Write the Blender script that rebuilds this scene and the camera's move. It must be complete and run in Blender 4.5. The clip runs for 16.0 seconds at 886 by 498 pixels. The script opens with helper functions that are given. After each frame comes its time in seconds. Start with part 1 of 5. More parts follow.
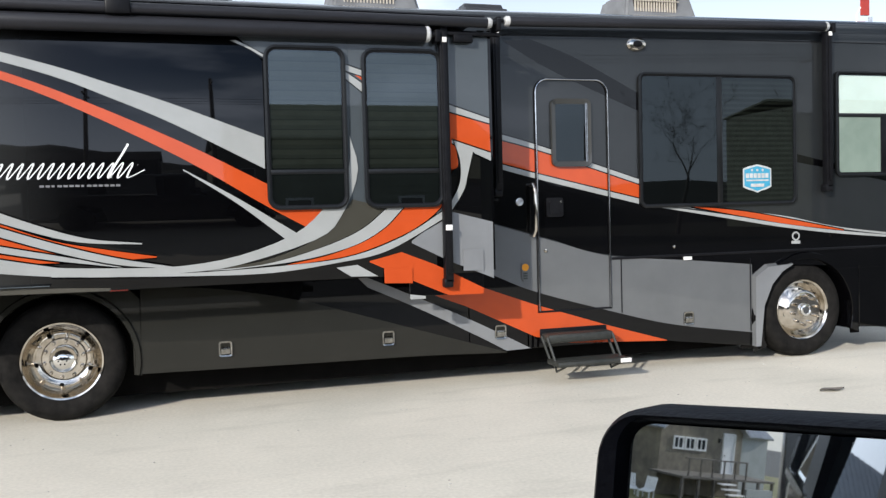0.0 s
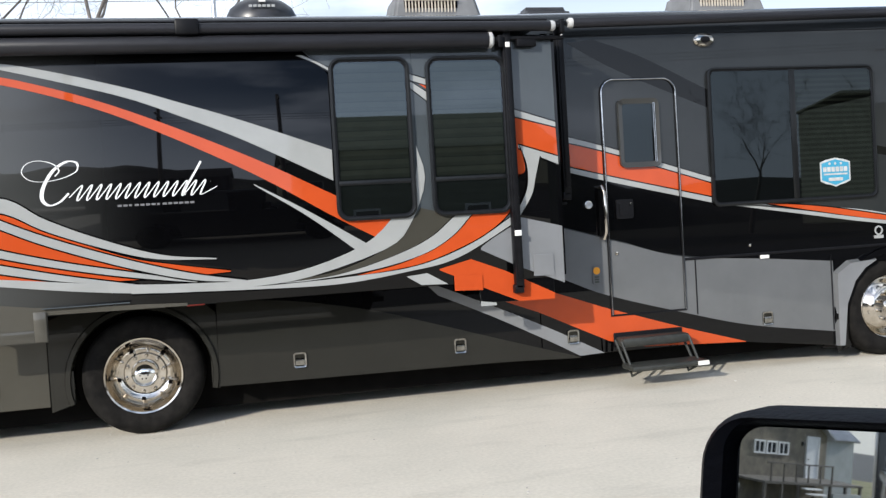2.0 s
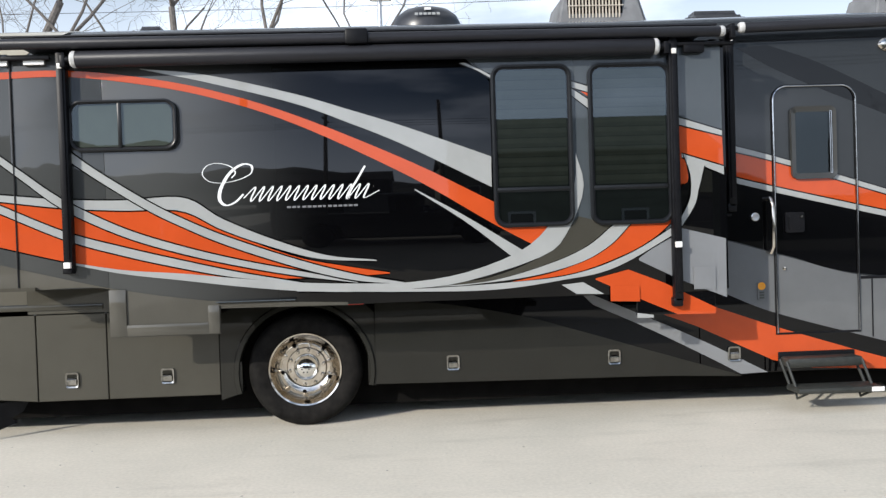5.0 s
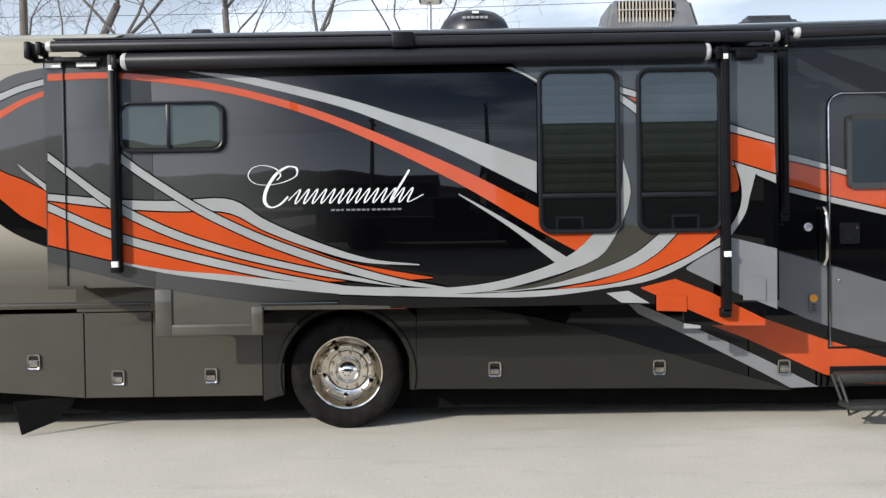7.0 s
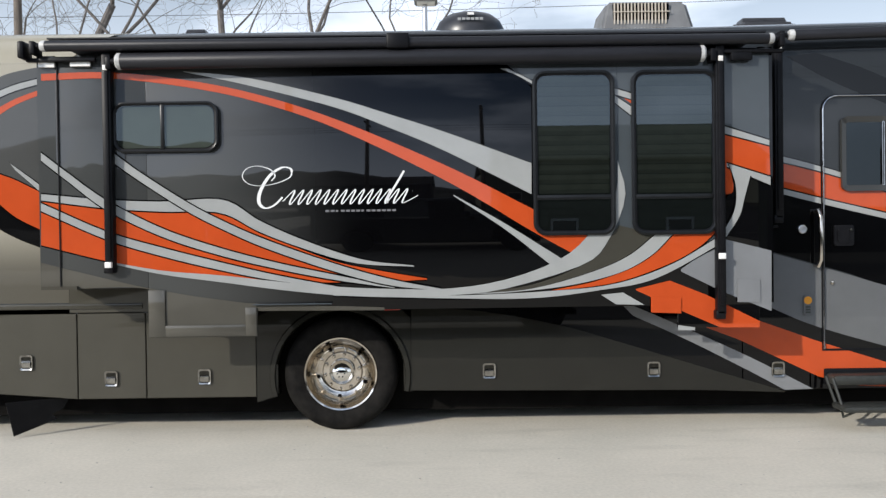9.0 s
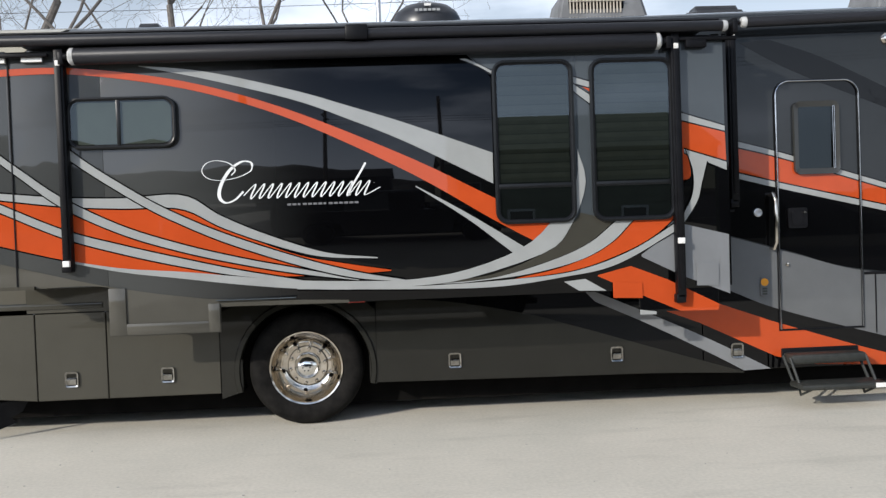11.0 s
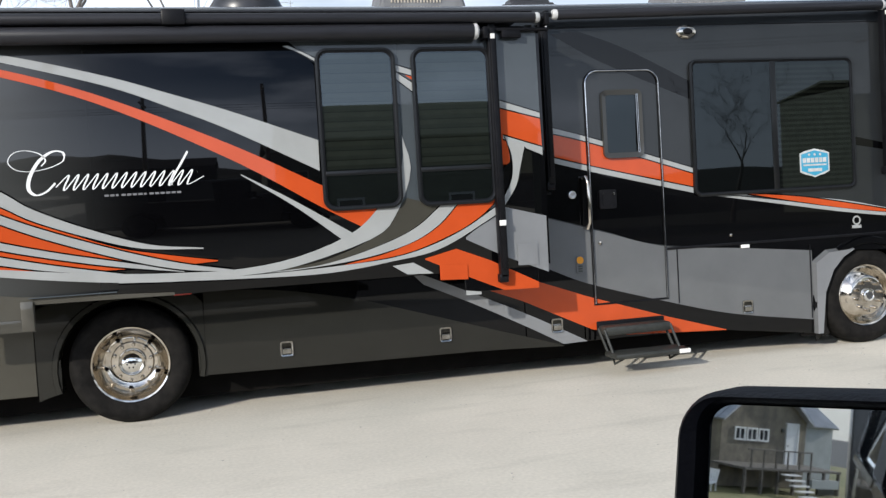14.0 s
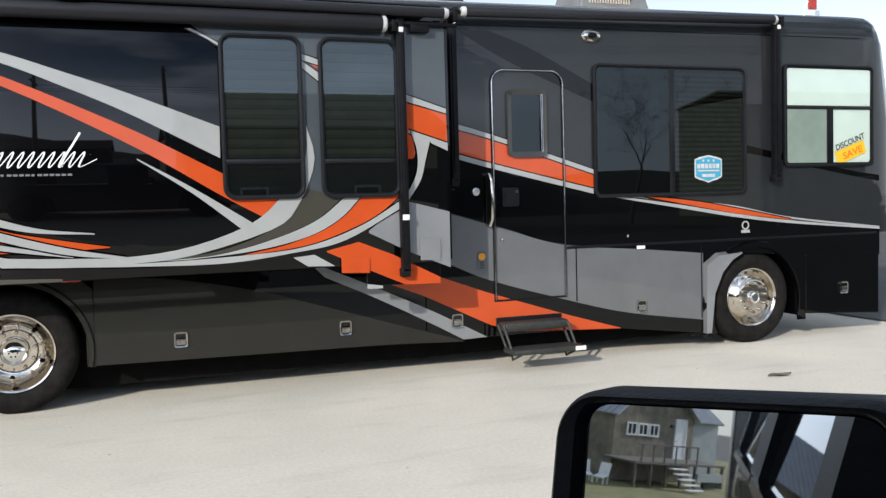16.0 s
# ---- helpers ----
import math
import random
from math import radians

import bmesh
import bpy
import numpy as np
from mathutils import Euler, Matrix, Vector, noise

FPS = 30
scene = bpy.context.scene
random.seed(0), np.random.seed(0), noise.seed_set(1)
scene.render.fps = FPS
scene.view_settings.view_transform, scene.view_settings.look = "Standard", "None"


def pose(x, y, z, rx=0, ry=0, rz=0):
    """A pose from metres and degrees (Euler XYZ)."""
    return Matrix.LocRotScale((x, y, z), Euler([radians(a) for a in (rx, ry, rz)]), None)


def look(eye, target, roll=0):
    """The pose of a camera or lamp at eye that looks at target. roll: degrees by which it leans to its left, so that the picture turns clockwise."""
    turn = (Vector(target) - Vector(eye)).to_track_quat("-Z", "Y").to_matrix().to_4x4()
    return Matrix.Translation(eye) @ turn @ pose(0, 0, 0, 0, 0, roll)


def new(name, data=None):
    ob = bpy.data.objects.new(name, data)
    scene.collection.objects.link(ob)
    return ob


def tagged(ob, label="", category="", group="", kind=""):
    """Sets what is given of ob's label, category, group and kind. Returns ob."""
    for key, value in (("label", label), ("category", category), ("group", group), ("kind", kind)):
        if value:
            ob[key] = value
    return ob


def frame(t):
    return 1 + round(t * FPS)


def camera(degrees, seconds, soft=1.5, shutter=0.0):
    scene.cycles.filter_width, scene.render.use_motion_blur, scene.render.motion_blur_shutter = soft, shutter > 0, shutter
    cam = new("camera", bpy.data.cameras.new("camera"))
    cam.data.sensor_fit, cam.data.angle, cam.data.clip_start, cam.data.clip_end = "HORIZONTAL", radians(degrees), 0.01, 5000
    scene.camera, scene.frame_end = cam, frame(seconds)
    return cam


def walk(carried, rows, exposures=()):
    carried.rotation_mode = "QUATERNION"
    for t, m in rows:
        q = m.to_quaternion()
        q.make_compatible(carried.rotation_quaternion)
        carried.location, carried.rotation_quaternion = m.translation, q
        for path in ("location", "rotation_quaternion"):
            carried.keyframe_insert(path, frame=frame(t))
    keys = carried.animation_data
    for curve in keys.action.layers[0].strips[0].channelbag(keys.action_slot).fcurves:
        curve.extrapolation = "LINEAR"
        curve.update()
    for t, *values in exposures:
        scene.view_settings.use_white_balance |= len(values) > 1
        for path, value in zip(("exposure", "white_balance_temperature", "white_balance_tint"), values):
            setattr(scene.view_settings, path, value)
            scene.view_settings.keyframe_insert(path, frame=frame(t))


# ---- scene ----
cam = camera(53.33, 16.0, soft=1.4)
ROWS = [
    (0.0, 0.831, -7.262, 1.531, 87.59, 1.56, -17.18),
    (0.5, 0.824, -7.252, 1.529, 87.77, 1.91, -16.44),
    (1.0, 0.825, -7.247, 1.529, 87.93, 2.44, -15.58),
    (1.5, 0.827, -7.240, 1.529, 88.08, 2.89, -14.34),
    (2.0, 0.822, -7.237, 1.526, 88.26, 3.48, -12.87),
    (2.5, 0.798, -7.241, 1.532, 88.38, 3.86, -11.19),
    (3.0, 0.790, -7.255, 1.534, 88.43, 3.93, -9.40),
    (3.5, 0.770, -7.239, 1.536, 88.55, 3.58, -7.81),
    (4.0, 0.760, -7.255, 1.549, 88.64, 3.00, -6.22),
    (4.5, 0.785, -7.255, 1.561, 88.72, 2.40, -4.40),
    (5.0, 0.800, -7.249, 1.568, 88.82, 1.85, -2.90),
    (7.5, 0.839, -7.196, 1.585, 89.14, 0.86, 0.33),
    (8.0, 0.845, -7.193, 1.583, 89.20, 0.77, 0.28),
    (8.5, 0.843, -7.192, 1.580, 89.24, 0.71, 0.12),
    (11.0, 0.783, -7.207, 1.559, 88.70, 2.07, -2.97),
    (11.5, 0.785, -7.214, 1.550, 88.50, 2.52, -4.20),
    (12.0, 0.802, -7.215, 1.546, 88.27, 3.01, -5.59),
    (12.5, 0.803, -7.226, 1.522, 88.26, 3.55, -7.40),
    (13.0, 0.795, -7.260, 1.529, 88.06, 3.79, -9.53),
    (13.5, 0.782, -7.294, 1.535, 87.84, 3.71, -11.77),
    (14.0, 0.791, -7.302, 1.536, 87.47, 3.43, -13.94),
    (14.5, 0.799, -7.291, 1.536, 87.16, 2.92, -16.05),
    (15.0, 0.811, -7.283, 1.532, 87.06, 2.35, -17.73),
    (15.5, 0.836, -7.301, 1.537, 86.92, 1.84, -18.92),
    (16.0, 0.813, -7.290, 1.534, 86.83, 1.55, -20.04),
]
walk(cam, [(t, pose(x, y, z, a, b, c)) for t, x, y, z, a, b, c in ROWS],
     exposures=[(0.0, 0.24), (5.0, 0.20), (7.5, 0.0), (11.0, -0.08), (12.0, -0.03), (13.5, 0.06), (16.0, 0.18)])

# ---- light: low sun behind the car, hazy sky ----
SUN_EL = radians(22)
SUN_AZ = math.atan2(-0.74, -0.67)          # measured from +y towards +x
world = bpy.data.worlds.new("sky")
scene.world = world
world.use_nodes = True
wn, wl = world.node_tree.nodes, world.node_tree.links
sky = wn.new("ShaderNodeTexSky")
sky.sky_type = "NISHITA"
sky.sun_disc = False
sky.sun_elevation, sky.sun_rotation = SUN_EL, SUN_AZ
sky.air_density, sky.dust_density, sky.ozone_density = 1.0, 1.2, 2.0
coord = wn.new("ShaderNodeTexCoord")
cloud_map = wn.new("ShaderNodeMapping")
cloud_map.inputs["Scale"].default_value = (1.0, 1.0, 3.0)
cloud = wn.new("ShaderNodeTexNoise")
cloud.inputs["Scale"].default_value, cloud.inputs["Detail"].default_value = 2.2, 7.0
cloud_ramp = wn.new("ShaderNodeValToRGB")
cloud_ramp.color_ramp.elements[0].position, cloud_ramp.color_ramp.elements[1].position = 0.42, 0.66
cloud_mix = wn.new("ShaderNodeMixRGB")
cloud_mix.inputs[2].default_value = (13.6, 14.8, 17.0, 1)
wl.new(coord.outputs["Generated"], cloud_map.inputs[0])
wl.new(cloud_map.outputs[0], cloud.inputs["Vector"])
wl.new(cloud.outputs["Fac"], cloud_ramp.inputs[0])
split = wn.new("ShaderNodeSeparateXYZ")
haze = wn.new("ShaderNodeMapRange")
haze.inputs["From Min"].default_value, haze.inputs["From Max"].default_value = 0.10, 0.38
haze.inputs["To Min"].default_value, haze.inputs["To Max"].default_value = 0.75, 0.0
most = wn.new("ShaderNodeMath")
most.operation = "MAXIMUM"
wl.new(coord.outputs["Generated"], split.inputs[0])
wl.new(split.outputs["Z"], haze.inputs[0])
wl.new(cloud_ramp.outputs[0], most.inputs[0])
wl.new(haze.outputs[0], most.inputs[1])
wl.new(most.outputs[0], cloud_mix.inputs[0])
wl.new(sky.outputs[0], cloud_mix.inputs[1])
# hazy air scatters more light on the sun's side of the sky
toward = wn.new("ShaderNodeVectorMath")
toward.operation = "DOT_PRODUCT"
toward.inputs[1].default_value = (-0.62, -0.78, 0.0)
glow = wn.new("ShaderNodeMapRange")
glow.inputs["From Min"].default_value, glow.inputs["From Max"].default_value = 0.2, 0.95
sun_side = wn.new("ShaderNodeMixRGB")
sun_side.inputs[1].default_value, sun_side.inputs[2].default_value = (0.92, 0.92, 0.90, 1), (1.58, 1.66, 1.82, 1)
lit_sky = wn.new("ShaderNodeVectorMath")
lit_sky.operation = "MULTIPLY"
wl.new(coord.outputs["Generated"], toward.inputs[0])
wl.new(toward.outputs["Value"], glow.inputs[0])
wl.new(glow.outputs[0], sun_side.inputs[0])
wl.new(cloud_mix.outputs[0], lit_sky.inputs[0])
wl.new(sun_side.outputs[0], lit_sky.inputs[1])
wl.new(lit_sky.outputs[0], wn["Background"].inputs[0])
wn["Background"].inputs[1].default_value = 0.100
sun = new("sun", bpy.data.lights.new("sun", "SUN"))
sun.data.energy, sun.data.angle, sun.data.color = 4.5, radians(0.9), (1.0, 0.95, 0.865)
sun.matrix_world = look((-20.0, -18.0, 11.0), (0, 0, 0))


# ---- materials ----
def material(name, color, rough=0.5, metal=0.0, second=None, scale=8.0, bump=0.0, bump_scale=60.0, coat=0.0, rough_var=0.0, specular=0.5, contrast=(0.35, 0.65), stretch=None):
    m = bpy.data.materials.new(name)
    m.use_nodes = True
    n, l = m.node_tree.nodes, m.node_tree.links
    b = n["Principled BSDF"]
    b.inputs["Roughness"].default_value, b.inputs["Metallic"].default_value = rough, metal
    b.inputs["Coat IOR"].default_value = 1.38
    b.inputs["Coat Weight"].default_value, b.inputs["Coat Roughness"].default_value = coat, 0.02
    b.inputs["Specular IOR Level"].default_value = specular
    b.inputs["Base Color"].default_value = (*color, 1)
    tc = n.new("ShaderNodeTexCoord")
    vec = tc.outputs["Object"]
    if stretch:
        mp = n.new("ShaderNodeMapping")
        mp.inputs["Scale"].default_value = stretch
        l.new(vec, mp.inputs[0])
        vec = mp.outputs[0]
    if second or rough_var:
        nz = n.new("ShaderNodeTexNoise")
        nz.inputs["Scale"].default_value, nz.inputs["Detail"].default_value, nz.inputs["Roughness"].default_value = scale, 8.0, 0.6
        l.new(vec, nz.inputs["Vector"])
        rp = n.new("ShaderNodeValToRGB")
        rp.color_ramp.elements[0].position, rp.color_ramp.elements[1].position = contrast
        rp.color_ramp.elements[0].color, rp.color_ramp.elements[1].color = (*color, 1), (*(second or color), 1)
        l.new(nz.outputs["Fac"], rp.inputs[0])
        if second:
            l.new(rp.outputs[0], b.inputs["Base Color"])
        if rough_var:
            mr = n.new("ShaderNodeMapRange")
            mr.inputs["To Min"].default_value, mr.inputs["To Max"].default_value = max(0.0, rough - rough_var), rough + rough_var
            l.new(nz.outputs["Fac"], mr.inputs[0])
            l.new(mr.outputs[0], b.inputs["Roughness"])
    if bump:
        nb = n.new("ShaderNodeTexNoise")
        nb.inputs["Scale"].default_value, nb.inputs["Detail"].default_value = bump_scale, 6.0
        l.new(vec, nb.inputs["Vector"])
        bp = n.new("ShaderNodeBump")
        bp.inputs["Strength"].default_value, bp.inputs["Distance"].default_value = bump, 0.01
        l.new(nb.outputs["Fac"], bp.inputs["Height"])
        l.new(bp.outputs[0], b.inputs["Normal"])
    return m


def paint(name, color, second=None, flake=0.0):
    """Glossy coach paint under a clear coat, slightly wavy, with a film of dust; flake is the share of metal flakes."""
    return material(name, color, 0.6 if flake else 0.4, flake, second or tuple(min(1, c * 1.12 + 0.0004) for c in color), 3.0, 0.02, 2.0, 1.0, 0.05, specular=0.02)


M_BLACK = paint("black_coach_paint", (0.0007, 0.0007, 0.0010))
M_ORANGE = paint("orange_coach_paint", (0.3922, 0.0549, 0.0125))
M_SILVER = paint("silver_coach_paint", (0.259, 0.2658, 0.2607))
M_GREY = paint("light_grey_coach_paint", (0.1242, 0.1277, 0.1311), flake=0.4)
M_MID = paint("mid_grey_coach_paint", (0.0291, 0.0319, 0.0336), flake=0.75)
M_PEWTER = paint("pewter_coach_paint", (0.0467, 0.0477, 0.0467), flake=0.4)
M_OLIVE = paint("olive_coach_paint", (0.0499, 0.047, 0.0376), flake=0.4)
M_OLIVE_DK = paint("dark_olive_coach_paint", (0.0164, 0.016, 0.0132), flake=0.4)
M_LGREY = paint("pale_grey_coach_paint", (0.1957, 0.201, 0.2074), flake=0.4)
M_SGREY = paint("smoke_grey_coach_paint", (0.0567, 0.0665, 0.0733), flake=0.4)
M_TAN = paint("tan_coach_paint", (0.2988, 0.2782, 0.2215))
M_DROP = paint("pale_olive_coach_paint", (0.0673, 0.0636, 0.0533), flake=0.4)
# base colour runs along x from charcoal at the rear to black
M_FADE = paint("charcoal_to_black_paint", (0.006, 0.006, 0.007))
_n, _l = M_FADE.node_tree.nodes, M_FADE.node_tree.links
_tc, _sx, _mr, _mx = (_n.new("ShaderNode" + k) for k in ("TexCoord", "SeparateXYZ", "MapRange", "MixRGB"))
_mr.inputs["From Min"].default_value, _mr.inputs["From Max"].default_value = -1.3, 0.25
_mr.interpolation_type = "SMOOTHSTEP"
_mx.inputs[1].default_value, _mx.inputs[2].default_value = (0.044, 0.046, 0.045, 1), (0.0007, 0.0007, 0.0010, 1)
_l.new(_tc.outputs["Object"], _sx.inputs[0])
_l.new(_sx.outputs[0], _mr.inputs[0])
_l.new(_mr.outputs[0], _mx.inputs[0])
_l.new(_mx.outputs[0], _n["Principled BSDF"].inputs["Base Color"])
# base colour runs from olive below z 1.25 to tan above 1.85
M_TANFADE = paint("tan_to_olive_paint", (0.29, 0.27, 0.215))
_n, _l = M_TANFADE.node_tree.nodes, M_TANFADE.node_tree.links
_tc, _sx, _mr, _mx = (_n.new("ShaderNode" + k) for k in ("TexCoord", "SeparateXYZ", "MapRange", "MixRGB"))
_mr.inputs["From Min"].default_value, _mr.inputs["From Max"].default_value = 1.25, 1.85
_mr.interpolation_type = "SMOOTHSTEP"
_mx.inputs[1].default_value, _mx.inputs[2].default_value = (0.085, 0.079, 0.064, 1), (0.31, 0.288, 0.232, 1)
_l.new(_tc.outputs["Object"], _sx.inputs[0])
_l.new(_sx.outputs["Z"], _mr.inputs[0])
_l.new(_mr.outputs[0], _mx.inputs[0])
_l.new(_mx.outputs[0], _n["Principled BSDF"].inputs["Base Color"])
M_RUBBER = material("tyre_rubber", (0.006, 0.0058, 0.0056), 0.75, 0, (0.014, 0.013, 0.012), 12, 0.3, 90, specular=0.08)
M_TRIM = material("black_plastic_trim", (0.003, 0.003, 0.004), 0.42, 0, (0.006, 0.006, 0.007), 14, 0.05, 120, specular=0.15)
M_FABRIC = material("rolled_awning_vinyl", (0.012, 0.0125, 0.015), 0.42, 0, (0.018, 0.018, 0.022), 5, 0.1, 50, stretch=(0.4, 4, 4), specular=0.25)
M_CHROME = material("polished_alloy", (0.72, 0.67, 0.60), 0.09, 1.0, (0.45, 0.40, 0.33), 9, 0.04, 15, rough_var=0.06)
M_HUB = material("bright_hub_chrome", (0.86, 0.85, 0.82), 0.05, 1.0, (0.78, 0.76, 0.72), 12)
M_BEZEL = material("dulled_chrome_bezel", (0.42, 0.41, 0.38), 0.2, 1.0, (0.25, 0.24, 0.22), 30)
M_DISH = material("dark_chromed_dish", (0.03, 0.03, 0.028), 0.12, 1.0, (0.06, 0.058, 0.05), 30)
M_DOORTRIM = material("polished_door_trim", (0.50, 0.51, 0.52), 0.1, 1.0, (0.38, 0.38, 0.38), 20)
M_STEEL = material("brushed_steel", (0.55, 0.55, 0.55), 0.3, 1.0, (0.4, 0.4, 0.4), 20)
M_WHITE = material("white_plastic", (0.75, 0.75, 0.73), 0.4, 0, (0.62, 0.61, 0.58), 20)
M_CAP = material("greyed_white_plastic", (0.50, 0.50, 0.49), 0.45, 0, (0.36, 0.36, 0.35), 25)
# near-black: deep shade below the coach and in recesses is put into this colour
M_UNDER = material("shade_black_underbody", (0.003, 0.0028, 0.0026), 0.95, 0, (0.006, 0.0055, 0.005), 6, specular=0.1)
M_DOME = material("dark_dome_plastic", (0.02, 0.021, 0.024), 0.35, 0, (0.03, 0.03, 0.033), 10)
M_HOUSING = material("grey_roof_housing", (0.17, 0.175, 0.18), 0.6, 0, (0.12, 0.122, 0.125), 6)
M_COIL = material("condenser_fins", (0.55, 0.50, 0.43), 0.6, 0.1, (0.42, 0.37, 0.30), 25)
M_BLIND = material("window_blind", (0.080, 0.086, 0.068), 0.7, 0, (0.060, 0.066, 0.052), 9)
M_BLIND_DK = material("dark_slat_blind", (0.095, 0.105, 0.088), 0.7, 0, (0.055, 0.06, 0.05), 9)
M_WFRAME = material("satin_black_window_frame", (0.005, 0.0055, 0.006), 0.3, 0, (0.008, 0.0085, 0.009), 14, specular=0.3)
M_SHADE = material("white_window_shade", (0.60, 0.65, 0.62), 0.8, 0, (0.56, 0.61, 0.58), 4)
M_NIGHT = material("pale_night_shade", (0.60, 0.63, 0.57), 0.8, 0, (0.53, 0.56, 0.51), 5)
M_VEIL = material("grey_window_veil", (0.22, 0.27, 0.245), 0.8, 0, (0.28, 0.33, 0.30), 3)
M_DARK_IN = material("dark_cabin", (0.003, 0.004, 0.004), 0.7, 0, (0.006, 0.007, 0.007), 5)
M_BLUE = material("blue_sticker", (0.03, 0.24, 0.38), 0.4, 0, (0.045, 0.28, 0.42), 30)
M_YELLOW = material("yellow_card", (0.85, 0.55, 0.03), 0.6, 0, (0.8, 0.5, 0.03), 30)
M_INK = material("dark_ink", (0.03, 0.035, 0.03), 0.6)
M_AMBER = material("amber_lens", (0.6, 0.25, 0.02), 0.2)
M_RED = material("red_lens", (0.35, 0.03, 0.02), 0.25)
M_BARK = material("bare_bark", (0.15, 0.135, 0.125), 0.9, 0, (0.08, 0.072, 0.066), 12, 0.6, 20)


def glass_material(name, tint, share):
    m = bpy.data.materials.new(name)
    m.use_nodes = True
    n, l = m.node_tree.nodes, m.node_tree.links
    n.remove(n["Principled BSDF"])
    tr, gl, mx, lw, mr = (n.new("ShaderNode" + k) for k in ("BsdfTransparent", "BsdfGlossy", "MixShader", "LayerWeight", "MapRange"))
    tr.inputs[0].default_value = (*tint, 1)
    gl.inputs["Roughness"].default_value = 0.01
    gl.inputs["Color"].default_value = (0.80, 0.93, 1.0, 1)
    lw.inputs[0].default_value = 0.34
    mr.inputs["To Min"].default_value, mr.inputs["To Max"].default_value = share, 1.0
    mr.inputs["From Min"].default_value = 0.04
    l.new(lw.outputs["Fresnel"], mr.inputs[0])
    l.new(mr.outputs[0], mx.inputs[0])
    l.new(tr.outputs[0], mx.inputs[1])
    l.new(gl.outputs[0], mx.inputs[2])
    l.new(mx.outputs[0], n["Material Output"].inputs[0])
    return m


M_TINT = glass_material("tinted_window_glass", (0.15, 0.17, 0.17), 0.060)
M_DIM = glass_material("dark_window_glass", (0.09, 0.102, 0.102), 0.036)
M_CLEAR = glass_material("clear_window_glass", (0.86, 0.9, 0.88), 0.06)
M_MIRROR = bpy.data.materials.new("mirror_silvering")
M_MIRROR.use_nodes = True
_b = M_MIRROR.node_tree.nodes["Principled BSDF"]
_b.inputs["Metallic"].default_value, _b.inputs["Roughness"].default_value, _b.inputs["Base Color"].default_value = 1.0, 0.015, (0.62, 0.66, 0.68, 1)


# ---- mesh helpers ----
def thing(name, label, category, at=(0, 0, 0), group="", kind=""):
    e = new(name)
    e.location = at
    e.empty_display_size = 0.2
    return tagged(e, label, category, group, kind)


def part(name, bm, mat, parent=None, label="", smooth=True, at=None, recalc=True):
    me = bpy.data.meshes.new(name)
    if recalc:
        bmesh.ops.recalc_face_normals(bm, faces=bm.faces)
    bm.to_mesh(me)
    bm.free()
    me.materials.append(mat)
    if smooth:
        me.shade_smooth()
        me.set_sharp_from_angle(angle=radians(35))
    ob = new(name, me)
    if parent is not None:
        ob.parent = parent
    if at:
        ob.location = at
    return tagged(ob, label)


def box(bm, x0, x1, y0, y1, z0, z1, bevel=0.0, m=None):
    r = bmesh.ops.create_cube(bm, size=1.0)
    vs = r["verts"]
    for v in vs:
        v.co = Vector(((x0 + x1) / 2 + v.co.x * (x1 - x0), (y0 + y1) / 2 + v.co.y * (y1 - y0), (z0 + z1) / 2 + v.co.z * (z1 - z0)))
    if bevel:
        es = list({e for v in vs for e in v.link_edges})
        vs = bmesh.ops.bevel(bm, geom=es, offset=bevel, segments=2, profile=0.5, affect="EDGES")["verts"]
    if m is not None:
        vs = [v for v in vs if v.is_valid]
        bmesh.ops.transform(bm, matrix=m, verts=vs)
    return bm


def boxed(*a, **k):
    return box(bmesh.new(), *a, **k)


def tube(bm, path, radii, sides=12, caps=True):
    """A round tube along a path, one radius a point."""
    path = [Vector(p) for p in path]
    if not isinstance(radii, (list, tuple)):
        radii = [radii] * len(path)
    rings = []
    up = None
    for i, p in enumerate(path):
        d = (path[min(i + 1, len(path) - 1)] - path[max(i - 1, 0)]).normalized()
        if up is None:
            up = d.orthogonal().normalized()
        side = d.cross(up)
        side = side.normalized() if side.length > 1e-6 else d.orthogonal().normalized()
        up = side.cross(d).normalized()
        rings.append([bm.verts.new(p + (side * math.cos(a) + up * math.sin(a)) * radii[i]) for a in (2 * math.pi * k / sides for k in range(sides))])
    for a, b in zip(rings, rings[1:]):
        for k in range(sides):
            bm.faces.new((a[k], a[(k + 1) % sides], b[(k + 1) % sides], b[k]))
    if caps:
        bm.faces.new(rings[0][::-1])
        bm.faces.new(rings[-1])
    return bm


def lathe(bm, profile, sides=40, axis="y"):
    """Turns (radius, height) pairs round an axis; heights run along it."""
    rings = []
    for r, h in profile:
        ring = []
        for k in range(sides):
            a = 2 * math.pi * k / sides
            c, s = r * math.cos(a), r * math.sin(a)
            ring.append(bm.verts.new((c, h, s) if axis == "y" else (c, s, h)))
        rings.append(ring)
    for a, b in zip(rings, rings[1:]):
        for k in range(sides):
            bm.faces.new((a[k], a[(k + 1) % sides], b[(k + 1) % sides], b[k]))
    return bm


